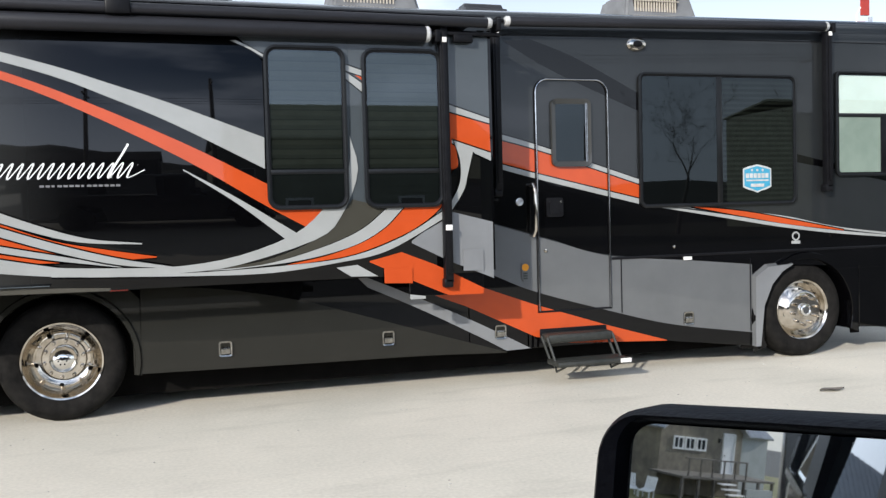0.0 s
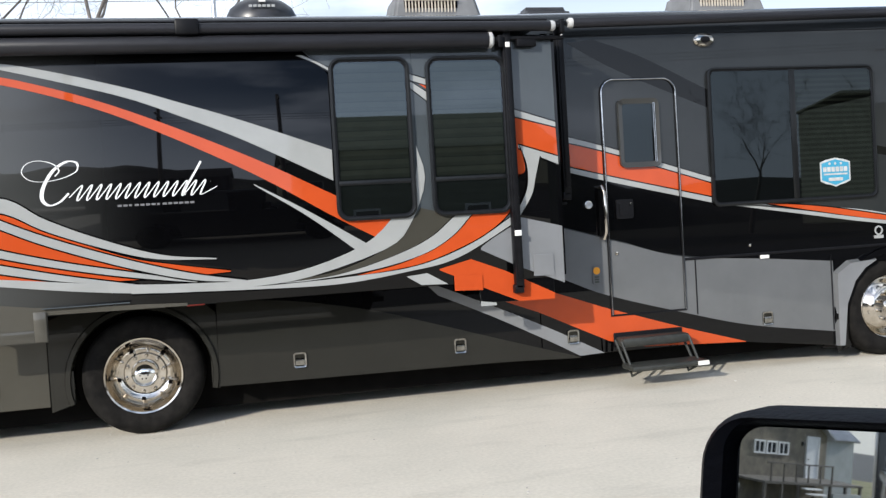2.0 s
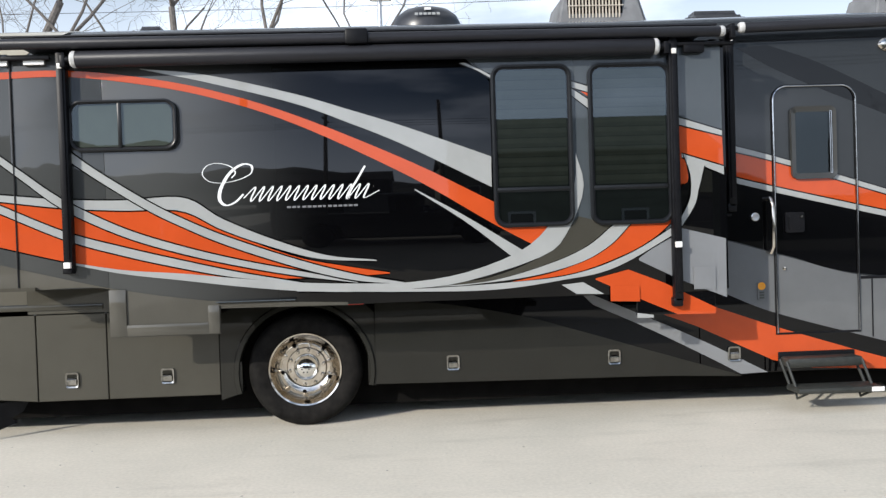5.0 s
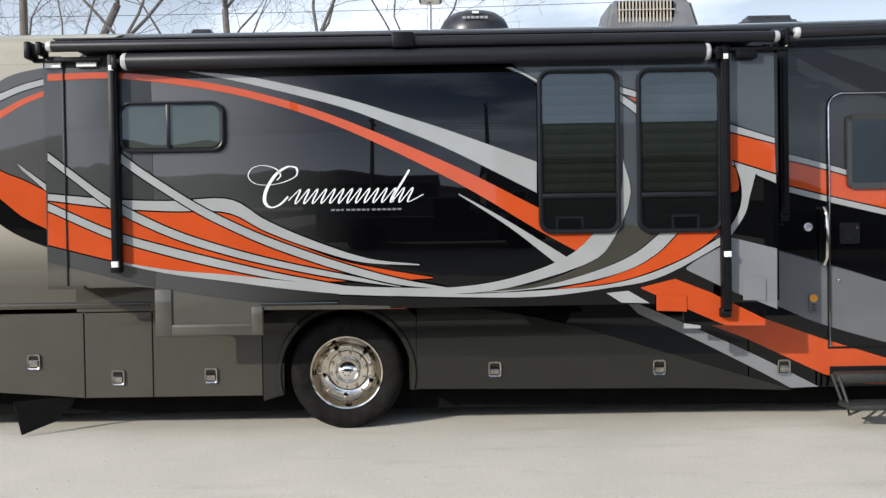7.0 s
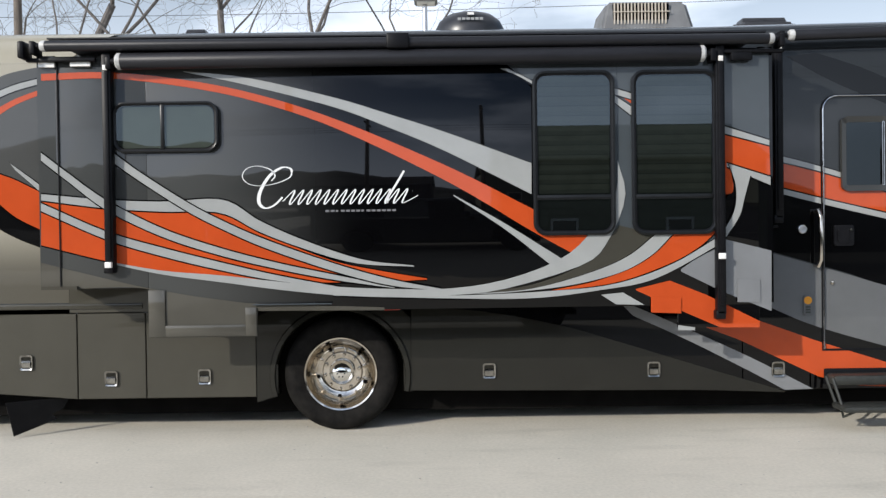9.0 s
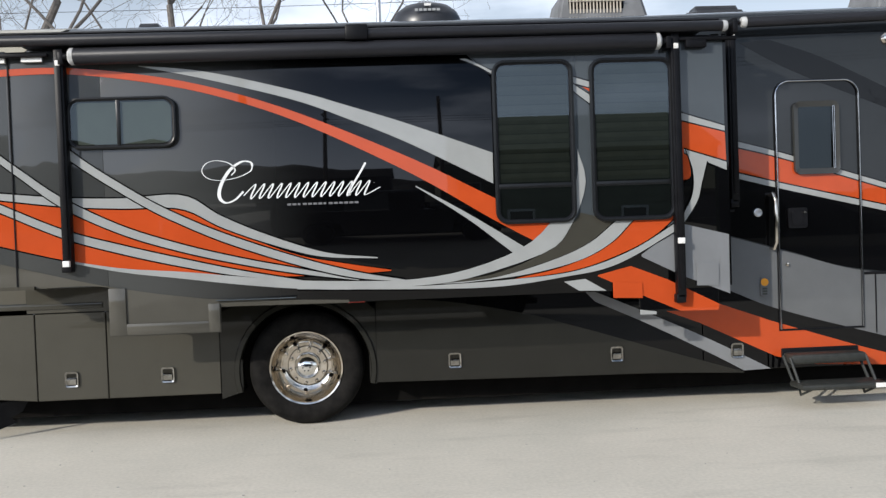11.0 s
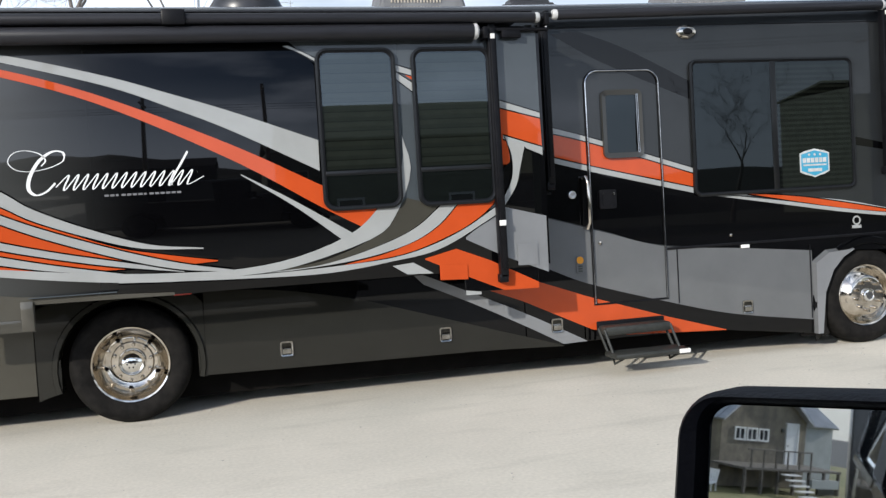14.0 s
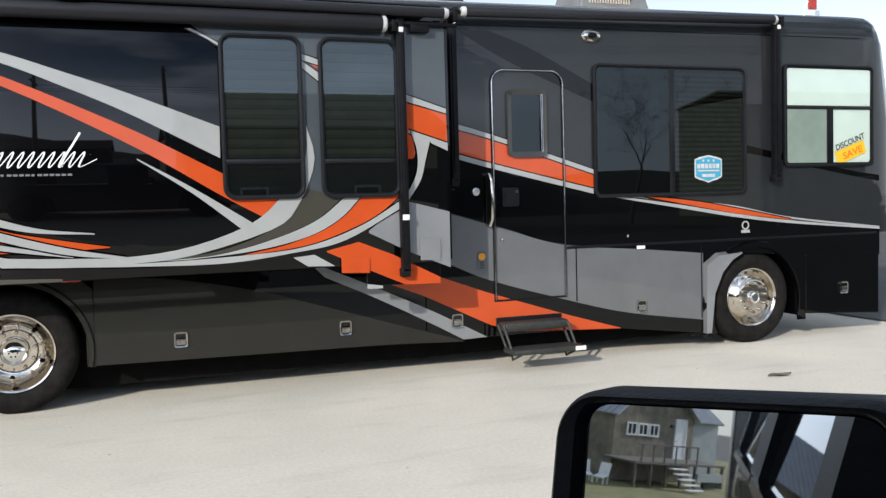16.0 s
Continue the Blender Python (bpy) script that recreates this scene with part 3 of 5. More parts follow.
# left end sits higher, its underside shows the body beneath
BANDS = {
    "slide_grey_a": ([(1.30, 2.93), (2.189, 2.97)], [(1.56, 2.70), (2.189, 1.50)]),
    "slide_grey_b": ([(2.19, 2.97), (2.98, 2.97)], [(2.19, 1.50), (2.98, 1.52)]),
    "slide_grey_c": ([(2.982, 2.97), (3.345, 2.97)], [(2.982, 2.30), (3.345, 2.20)]),
    "rear_tan": ([(-3.93, 3.03), (-2.2, 3.03)], [(-3.93, 1.08), (-2.2, 1.08)]),
    "under_slide": ([(-2.198, 1.32), (-0.55, 1.32)], [(-2.198, 1.0), (-0.55, 1.0)]),
    "rear_dark": ([(-3.9, 2.2), (-3.07, 2.70), (-2.79, 2.89), (-2.60, 2.965), (-2.20, 3.03)], [(-3.9, 2.3), (-3.07, 2.30), (-2.80, 2.10), (-2.62, 1.95), (-2.20, 1.75)]),
    "silver_upper": ([(-1.103, 2.862), (-0.608, 2.803), (0.035, 2.648), (0.463, 2.513), (0.891, 2.370), (1.533, 2.129)], [(-1.103, 2.857), (-0.609, 2.747), (0.034, 2.575), (0.462, 2.410), (0.889, 2.224), (1.530, 1.893)]),
    "orange_arch": ([(-2.181, 2.856), (-1.684, 2.861), (-1.168, 2.807), (-0.610, 2.696), (0.032, 2.489), (0.888, 2.117), (1.529, 1.786), (2.008, 1.543)], [(-2.182, 2.804), (-1.685, 2.814), (-1.169, 2.755), (-0.611, 2.640), (0.031, 2.421), (0.886, 2.001), (1.527, 1.614), (1.856, 1.428)]),
    "thin_wedge": ([(0.936, 1.897), (1.312, 1.681), (1.761, 1.395)], [(0.936, 1.888), (1.312, 1.638), (1.670, 1.353)]),
    "silver_a": ([(-2.198, 1.944), (-1.702, 1.894), (-1.271, 1.875), (-0.818, 1.882), (-0.540, 1.719), (-0.197, 1.563), (0.232, 1.415), (0.628, 1.363)], [(-2.199, 1.896), (-1.704, 1.829), (-1.272, 1.798), (-0.841, 1.783), (-0.541, 1.633), (-0.198, 1.499), (0.188, 1.386), (0.628, 1.354)]),
    "orange_fan": ([(-2.199, 1.892), (-1.704, 1.825), (-1.272, 1.789), (-0.841, 1.779), (-0.413, 1.575), (0.016, 1.405), (0.360, 1.328), (0.726, 1.262)], [(-2.206, 1.556), (-1.711, 1.428), (-1.280, 1.345), (-0.849, 1.296), (-0.418, 1.256), (0.014, 1.242), (0.445, 1.244), (0.725, 1.254)]),
    "line_b": ([(-2.192, 2.258), (-2.001, 2.109), (-1.702, 1.890), (-1.275, 1.668), (-0.845, 1.516), (-0.415, 1.398), (0.015, 1.302), (0.479, 1.201)], [(-2.193, 2.198), (-2.002, 2.045), (-1.704, 1.816), (-1.276, 1.604), (-0.846, 1.460), (-0.416, 1.351), (0.014, 1.263), (0.479, 1.192)]),
    "line_c": ([(-1.644, 2.251), (-1.440, 2.097), (-1.098, 1.873), (-0.842, 1.732), (-0.499, 1.576), (0.016, 1.388), (0.445, 1.262), (0.832, 1.183)], [(-1.671, 2.195), (-1.441, 2.028), (-1.099, 1.804), (-0.843, 1.667), (-0.500, 1.511), (0.015, 1.328), (0.445, 1.214), (0.832, 1.170)]),
    "line_d": ([(-2.200, 1.875), (-1.707, 1.653), (-1.277, 1.522), (-0.847, 1.408), (-0.417, 1.303), (0.065, 1.206)], [(-2.201, 1.815), (-1.708, 1.592), (-1.278, 1.457), (-0.848, 1.348), (-0.418, 1.260), (0.065, 1.198)]),
    "silver_e": ([(-1.711, 1.428), (-1.280, 1.349), (-0.849, 1.309), (-0.418, 1.256), (0.013, 1.211), (0.444, 1.188), (0.875, 1.183), (1.307, 1.242), (1.739, 1.395), (1.978, 1.599), (2.166, 1.884), (2.186, 2.133)], [(-1.711, 1.415), (-1.281, 1.319), (-0.850, 1.257), (-0.419, 1.195), (0.012, 1.147), (0.443, 1.124), (0.875, 1.131), (1.306, 1.173), (1.911, 1.350), (2.106, 1.528), (2.243, 1.862), (2.186, 2.142)]),
    "olive_lens": ([(1.090, 1.150), (1.522, 1.204), (1.911, 1.354), (2.106, 1.541), (2.193, 1.648)], [(1.090, 1.137), (1.521, 1.170), (1.953, 1.276), (2.277, 1.410), (2.472, 1.575)]),
    "silver_e2": ([(1.090, 1.141), (1.521, 1.174), (1.953, 1.285), (2.255, 1.410), (2.472, 1.575)], [(1.090, 1.128), (1.737, 1.184), (2.168, 1.278), (2.427, 1.408), (2.601, 1.573)]),
    "orange_lens": ([(1.672, 1.159), (1.995, 1.220), (2.254, 1.311), (2.471, 1.442), (2.601, 1.573)], [(1.672, 1.151), (2.167, 1.213), (2.556, 1.342), (2.793, 1.468), (2.966, 1.616)]),
    "silver_e3": ([(0.012, 1.160), (0.875, 1.131), (1.672, 1.155), (2.167, 1.205), (2.599, 1.350), (2.966, 1.560)], [(0.012, 1.142), (0.874, 1.109), (1.521, 1.101), (2.038, 1.155), (2.469, 1.239), (2.974, 1.500)]),
    "orange_curl": ([(2.981, 2.324), (3.019, 2.195), (3.047, 2.066), (3.063, 1.894), (2.977, 1.873)], [(2.981, 2.281), (2.980, 2.195), (2.979, 2.066), (2.977, 1.895), (2.975, 1.637)]),
    "silver_top_r": ([(1.305, 2.849), (1.433, 2.795), (1.561, 2.721)], [(1.348, 2.852), (1.476, 2.791), (1.562, 2.742)]),
    "silver_mid_r": ([(2.150, 2.696), (2.310, 2.645)], [(2.150, 2.650), (2.310, 2.601)]),
    "silver_mid_s": ([(2.150, 2.648), (2.310, 2.540)], [(2.150, 2.598), (2.310, 2.470)]),
    "red_sliver": ([(2.245, 2.611), (2.310, 2.592)], [(2.245, 2.609), (2.310, 2.562)]),
    "band_silver": ([(2.982, 2.397), (3.345, 2.280)], [(2.981, 2.341), (3.345, 2.242)]),
    "band_orange": ([(2.981, 2.332), (3.345, 2.237)], [(2.979, 2.109), (3.351, 2.001)]),
    "band_low": ([(3.018, 2.109), (3.351, 2.001)], [(3.018, 2.083), (3.351, 1.937)]),
    "silver_curl": ([(3.035, 2.100), (3.085, 1.936), (3.075, 1.756), (2.987, 1.585)], [(3.197, 2.012), (3.153, 1.850), (3.109, 1.700), (2.987, 1.517)]),
    "grey_block": ([(2.663, 1.306), (2.987, 1.534), (3.355, 1.439)], [(2.663, 1.289), (2.983, 1.129), (3.352, 0.978)]),
    "orange_low_s": ([(2.317, 1.160), (2.576, 1.221), (2.854, 1.109), (3.261, 0.902)], [(2.317, 1.151), (2.638, 1.000), (2.959, 0.858), (3.260, 0.854)]),
    "grey_bot": ([(2.050, 1.120), (2.218, 1.135)], [(2.166, 1.045), (2.381, 1.038)]),
    "stub": ([(2.637, 0.880), (2.766, 0.861)], [(2.637, 0.841), (2.766, 0.839)]),
    "sill_grey": ([(-2.209, 1.422), (-1.929, 1.349), (-1.412, 1.221), (-0.852, 1.119), (-0.572, 1.089), (0.399, 1.047)], [(-2.213, 1.223), (-1.931, 1.220), (-1.412, 1.213), (-0.853, 1.037), (-0.572, 1.033), (0.399, 1.025)]),
    "drop_box": ([(-1.391, 1.212), (-1.024, 1.147), (-0.567, 1.081)], [(-1.397, 0.841), (-1.030, 0.836), (-0.571, 0.839)]),
    "rear_silver": ([(-2.788, 2.789), (-2.601, 2.860), (-2.393, 2.912)], [(-2.789, 2.734), (-2.603, 2.810), (-2.394, 2.866)]),
    "rear_orange": ([(-3.070, 2.531), (-2.791, 2.651), (-2.604, 2.745), (-2.394, 2.821)], [(-3.072, 2.462), (-2.792, 2.587), (-2.605, 2.695), (-2.395, 2.779)]),
    "rear_fan": ([(-3.074, 2.370), (-2.800, 2.168), (-2.617, 2.087), (-2.411, 1.983)], [(-3.079, 2.140), (-2.805, 1.938), (-2.623, 1.787), (-2.417, 1.678)]),
    "rear_line": ([(-2.660, 2.226), (-2.410, 2.038)], [(-2.615, 2.166), (-2.411, 1.983)]),
    "rear_black": ([(-3.079, 2.140), (-2.805, 1.938), (-2.623, 1.787), (-2.417, 1.678)], [(-3.082, 1.978), (-2.809, 1.730), (-2.626, 1.617), (-2.420, 1.531)]),
    "olive_bay": ([(0.585, 1.006), (1.152, 0.967), (1.796, 0.843), (2.255, 0.708), (2.943, 0.491), (3.632, 0.279)], [(0.575, 0.327), (1.143, 0.319), (1.789, 0.311), (2.251, 0.306), (2.942, 0.297), (3.632, 0.270)]),
    "diag_silver": ([(2.258, 1.054), (2.717, 0.854), (3.312, 0.579), (3.862, 0.295)], [(2.395, 0.914), (2.853, 0.700), (3.357, 0.440), (3.632, 0.288)]),
    "dark_diag": ([(3.91, 3.035), (4.36, 2.875), (4.98, 2.575)], [(3.66, 3.01), (4.13, 2.76), (4.977, 2.412)]),
    "dark_diag_mid": ([(6.68, 2.012), (7.06, 1.930)], [(6.68, 1.930), (7.06, 1.866)]),
    "dark_diag_end": ([(7.06, 1.930), (7.99, 1.743), (8.44, 1.677)], [(7.06, 1.866), (7.99, 1.689), (8.44, 1.617)]),
    "f_silver_t": ([(3.472, 2.237), (4.006, 2.089), (4.976, 1.783)], [(3.470, 2.188), (4.005, 2.048), (4.975, 1.741)]),
    "f_orange": ([(3.470, 2.188), (4.005, 2.048), (4.975, 1.741)], [(3.464, 1.976), (3.999, 1.837), (4.972, 1.604)]),
    "f_silver_b": ([(3.464, 1.976), (3.999, 1.837), (4.972, 1.604)], [(3.463, 1.932), (3.998, 1.791), (4.971, 1.556)]),
    "f_black": ([(3.129, 2.027), (3.998, 1.791), (4.971, 1.556), (5.905, 1.403), (7.270, 1.208), (8.445, 1.107)], [(3.113, 1.526), (3.554, 1.415), (4.095, 1.255), (4.665, 1.098), (6.227, 0.947), (8.446, 0.828)]),
    "f_wedge": ([(5.524, 1.522), (6.101, 1.458), (6.638, 1.365), (7.271, 1.243)], [(5.524, 1.517), (6.101, 1.409), (6.638, 1.315), (7.271, 1.237)]),
    "f_line1": ([(5.337, 1.526), (5.906, 1.480), (6.570, 1.401), (7.271, 1.266), (8.445, 1.132)], [(5.336, 1.516), (5.906, 1.464), (6.570, 1.384), (7.271, 1.249), (8.445, 1.107)]),
    "f_line2": ([(5.214, 1.529), (5.905, 1.431), (6.569, 1.322), (7.271, 1.231), (8.445, 1.113)], [(5.213, 1.513), (5.905, 1.398), (6.569, 1.288), (7.270, 1.202), (8.445, 1.101)]),
    "f_grey": ([(3.113, 1.516), (3.554, 1.405), (4.095, 1.245), (4.665, 1.087), (5.452, 1.016), (6.185, 0.945)], [(3.102, 1.149), (3.541, 0.955), (3.917, 0.798), (4.654, 0.582), (5.317, 0.415), (6.199, 0.281)]),
    "f_black_low": ([(3.10, 1.16), (3.541, 0.965), (3.917, 0.808), (4.654, 0.592), (5.317, 0.425), (6.190, 0.291)], [(3.10, 0.96), (3.432, 0.846), (3.914, 0.671), (4.651, 0.435), (5.240, 0.27), (6.190, 0.17)]),
    "f_orange_low": ([(2.770, 1.067), (3.432, 0.856), (3.914, 0.681), (4.651, 0.445), (5.240, 0.274)], [(2.765, 0.898), (3.269, 0.701), (3.906, 0.395), (4.25, 0.315), (5.239, 0.268)]),
}
STRAIGHT = {"orange_low_s", "grey_block", "slide_grey_a", "slide_grey_b", "slide_grey_c", "stub", "grey_bot", "drop_box", "f_orange_low"}
LAYER = {"silver_upper": (M_SILVER, 2, 0), "orange_arch": (M_ORANGE, 2, 0), "thin_wedge": (M_SILVER, 2, 0), "orange_fan": (M_ORANGE, 2, 1), "silver_a": (M_SILVER, 3, 1),
         "line_b": (M_SILVER, 5, 1), "line_c": (M_SILVER, 6, 1), "line_d": (M_SILVER, 4, 1), "silver_e": (M_SILVER, 8, 0), "olive_lens": (M_OLIVE, 3, 0), "silver_e2": (M_SILVER, 5, 1),
         "orange_lens": (M_ORANGE, 4, 1), "silver_e3": (M_SILVER, 7, 1), "orange_curl": (M_ORANGE, 4, 0), "silver_top_r": (M_SILVER, 2, 1), "silver_mid_r": (M_SILVER, 2, 1), "silver_mid_s": (M_SILVER, 3, 1), "red_sliver": (M_ORANGE, 4.2, 0), "band_silver": (M_SILVER, 2, 1),
         "band_orange": (M_ORANGE, 1.6, 0), "band_low": (M_SILVER, 5, 1), "silver_curl": (M_SILVER, 6, 1), "grey_block": (M_LGREY, 2, 0), "orange_low_s": (M_ORANGE, 2, 0), "grey_bot": (M_SILVER, 2, 0),
         "slide_grey_a": (M_SGREY, 1, 0), "slide_grey_b": (M_SGREY, 1, 0), "slide_grey_c": (M_SGREY, 1, 0), "stub": (M_SILVER, 2, 0), "sill_grey": (M_DROP, 2, 0), "drop_box": (M_DROP, 1, 0)}
for key, (top, bottom) in BANDS.items():
    on_slide = key in LAYER
    mat, level, edge = LAYER.get(key) or {"under_slide": (M_OLIVE, 1, 0), "rear_tan": (M_TANFADE, 1, 0), "rear_dark": (M_PEWTER, 2, 0), "rear_silver": (M_SILVER, 3, 1), "rear_orange": (M_ORANGE, 3, 0), "rear_fan": (M_ORANGE, 3, 1), "rear_line": (M_SILVER, 4, 1), "rear_black": (M_BLACK, 3, 0),
        "olive_bay": (M_OLIVE_DK, 1, 0), "diag_silver": (M_LGREY, 1, 0), "dark_diag": (M_BLACK, 1, 0), "dark_diag_mid": (M_BLACK, 1, 0), "dark_diag_end": (M_BLACK, 1, 0), "f_silver_t": (M_SILVER, 2, 1), "f_orange": (M_ORANGE, 1, 0), "f_silver_b": (M_SILVER, 2, 1), "f_black": (M_BLACK, 1, 0),
        "f_wedge": (M_ORANGE, 3, 1), "f_line1": (M_SILVER, 2, 0), "f_line2": (M_SILVER, 4, 0), "f_black_low": (M_BLACK, 1.4, 0), "f_grey": (M_GREY, 2, 0), "f_orange_low": (M_ORANGE, 3, 0)}[key]
    base = SY - 0.001 if on_slide else -0.0005
    owner = slide_out if on_slide else RV
    if edge:
        part("pinstripe", band(base - 0.0012 * level, top, bottom, 0.011), M_BLACK, owner, "black pinstripe")
    part("paint_band", band(base - 0.0012 * level - (0.0006 if edge else 0), top, bottom, straight=key in STRAIGHT), mat, owner, mat.name.replace("_", " "))


# ---- windows ----
def rv_window(x0, x1, z0, z1, y, r, bars, back, glass=M_TINT, depth=0.022, label="dark framed tinted window", fw=0.030, bar=0.018):
    """Rounded two-step frame, rubber seal, bars, pane and what lies right behind it."""
    w = part("window", ring(bmesh.new(), rounded(x0, x1, z0, z1, r, 10), rounded(x0 + fw * 0.55, x1 - fw * 0.55, z0 + fw * 0.55, z1 - fw * 0.55, r - fw * 0.5, 10), y - depth, y, -0.003), M_WFRAME, RV, label)
    part("inner_frame", ring(bmesh.new(), rounded(x0 + fw * 0.5, x1 - fw * 0.5, z0 + fw * 0.5, z1 - fw * 0.5, r - fw * 0.45, 10), rounded(x0 + fw, x1 - fw, z0 + fw, z1 - fw, max(0.01, r - fw * 0.9), 10), y - depth * 0.8, y, 0.004), M_WFRAME, w)
    part("seal", ring(bmesh.new(), rounded(x0 + fw - 0.002, x1 - fw + 0.002, z0 + fw - 0.002, z1 - fw + 0.002, max(0.01, r - fw * 0.9), 10), rounded(x0 + fw + 0.012, x1 - fw - 0.012, z0 + fw + 0.012, z1 - fw - 0.012, max(0.008, r - fw), 10), y - depth * 0.7, y, 0.003), M_TRIM, w)
    for kind, at in bars:
        if kind == "v":
            part("mullion", boxed(at - bar, at + bar, y - depth * 0.85, y - 0.009, z0 + fw, z1 - fw, 0.004), M_WFRAME, w)
        else:
            part("transom", boxed(x0 + fw, x1 - fw, y - depth * 0.85, y - 0.009, at - bar, at + bar, 0.004), M_WFRAME, w)
    pane = bmesh.new()
    pane.faces.new([pane.verts.new((x, y - depth * 0.62, z)) for x, z in rounded(x0 + fw, x1 - fw, z0 + fw, z1 - fw, max(0.01, r - fw), 8)])
    g = part("pane", pane, glass, w, recalc=False)
    g.visible_shadow = False
    back(w, x0 + fw + 0.004, x1 - fw - 0.004, z0 + fw + 0.004, z1 - fw - 0.004, y)
    return w


def blind_back(split):
    def build(w, x0, x1, z0, z1, y):
        part("dark_interior", boxed(x0, x1, y - 0.0035, y - 0.0025, z0, z1), M_DARK_IN, w, smooth=False)
        bm = bmesh.new()
        z = split + 0.03
        while z < z1 - 0.06:
            vs = [bm.verts.new(p) for p in ((x0 + 0.01, y - 0.0045, z), (x1 - 0.01, y - 0.0045, z), (x1 - 0.01, y - 0.0115, z + 0.030), (x0 + 0.01, y - 0.0115, z + 0.030), (x1 - 0.01, y - 0.0045, z + 0.068), (x0 + 0.01, y - 0.0045, z + 0.068))]
            bm.faces.new(vs[:4])
            bm.faces.new((vs[3], vs[2], vs[4], vs[5]))
            z += 0.074
        part("blind", bm, M_BLIND, w, "pleated day blind", smooth=False)
    return build


def dark_back(w, x0, x1, z0, z1, y):
    part("dark_interior", boxed(x0, x1, y - 0.0035, y - 0.0025, z0, z1), M_DARK_IN, w, smooth=False)


def curtain_back(w, x0, x1, z0, z1, y):
    dark_back(w, x0, x1, z0, z1, y)
    slats = bmesh.new()
    z = z0 + 0.02
    while z < z1 - 0.05:
        box(slats, 5.87, x1 - 0.01, y - 0.007, y - 0.004, z, z + 0.022)
        z += 0.048
    part("blind", slats, M_BLIND_DK, w, "dark slatted blind", smooth=False)


def grey_back(w, x0, x1, z0, z1, y):
    part("night_shade", boxed(x0, x1, y - 0.0035, y - 0.0025, z0, z1), M_NIGHT, w, smooth=False)


rv_window(-1.64, -0.84, 2.245, 2.63, SY - 0.011, 0.09, [("v", -1.262)], grey_back, M_DIM, fw=0.022, label="small rounded sliding window in dark frame", bar=0.015)
rv_window(1.542, 2.166, 1.577, 2.824, SY - 0.011, 0.095, [("h", 1.865)], blind_back(1.865), label="tall tinted window with pleated blind")
rv_window(2.293, 2.940, 1.572, 2.822, SY - 0.011, 0.095, [("h", 1.862)], blind_back(1.862), label="tall tinted window with pleated blind")
rv_window(4.975, 6.70, 1.515, 2.765, -0.006, 0.075, [("v", 5.832)], curtain_back, M_DIM, label="wide sliding window with dark glass", bar=0.03)


def cab_back(w, x0, x1, z0, z1, y):
    part("dark_interior", boxed(x0, x1, y - 0.0035, y - 0.0025, z0, z1), M_SHADE, w, smooth=False)
    part("shade", boxed(x0 + 0.01, x1 - 0.01, y - 0.0080, y - 0.0060, 2.40, z1), M_SHADE, w, "white roller shade")
    part("veil", boxed(x0 + 0.01, 7.73, y - 0.0078, y - 0.0058, z0, 2.37), M_VEIL, w, "grey-green window veil")


cab = rv_window(7.17, 8.345, 1.775, 2.82, -0.006, 0.06, [("h", 2.385)], cab_back, M_CLEAR, label="cab side window with white shade and sale cards")
part("mullion", boxed(7.72, 7.80, -0.026, -0.015, 1.81, 2.37, 0.004), M_TRIM, cab)

# ---- entry door ----
door = part("entry_door", plate([(3.955, 0.615), (4.655, 0.615), (4.655, 2.66), (3.955, 2.66)], -0.0008, 0.02), M_MID, RV, "entry door painted across with the side bands")
def arched(x0, x1, z0, z1, r, n=10):
    """An outline with rounded upper and square lower corners."""
    out = []
    for cx, a0 in ((x1 - r, 0), (x0 + r, 90)):
        out += [(cx + r * math.cos(radians(a0 + 90 * k / n)), z1 - r + r * math.sin(radians(a0 + 90 * k / n))) for k in range(n + 1)]
    return out + [(x0, z0), (x1, z0)]


part("door_gasket", ring(bmesh.new(), arched(3.938, 4.670, 0.606, 2.695, 0.135), arched(3.958, 4.652, 0.622, 2.677, 0.12), -0.010, 0.0, 0.002), M_TRIM, door, "dark door gasket")
hoop = [(3.952, -0.016, 0.62)] + [(3.952 + 0.12 - 0.12 * math.cos(radians(9 * k)), -0.016, 2.562 + 0.12 * math.sin(radians(9 * k))) for k in range(11)] + [(4.658 - 0.12 + 0.12 * math.sin(radians(9 * k)), -0.016, 2.562 + 0.12 * math.cos(radians(9 * k))) for k in range(11)] + [(4.658, -0.016, 0.62)]
part("door_trim", tube(bmesh.new(), hoop, 0.007, 8), M_DOORTRIM, door, "thin bright door edge")
# door details (the painted bands run across the flush door)
part("door_window", ring(bmesh.new(), rounded(4.10, 4.485, 1.905, 2.51, 0.05), rounded(4.145, 4.432, 1.955, 2.462, 0.02), -0.034, -0.001, 0.020), M_PEWTER, door, "grey framed door window")
part("door_window_trim", ring(bmesh.new(), rounded(4.428, 4.446, 1.95, 2.468, 0.006), rounded(4.432, 4.442, 1.954, 2.464, 0.003), -0.034, -0.012), M_DOORTRIM, door, "bright sash edge")
part("door_pane", slab(bmesh.new(), rounded(4.14, 4.44, 1.95, 2.467, 0.02), -0.010, -0.004), M_DARK_IN, door, "dark door glass")
gl = bmesh.new()
gl.faces.new([gl.verts.new((x, -0.015, z)) for x, z in rounded(4.14, 4.44, 1.95, 2.467, 0.02)])
gl = part("door_glass", gl, M_DIM, door, recalc=False)
gl.visible_shadow = False
grab = tube(bmesh.new(), [(3.885, -0.01, 1.745), (3.89, -0.06, 1.75), (3.90, -0.085, 1.70), (3.905, -0.085, 1.52), (3.90, -0.085, 1.35), (3.89, -0.06, 1.30), (3.885, -0.01, 1.305)], 0.017, 12)
part("grab_handle", grab, M_CHROME, RV, "bright curved grab handle beside the door")
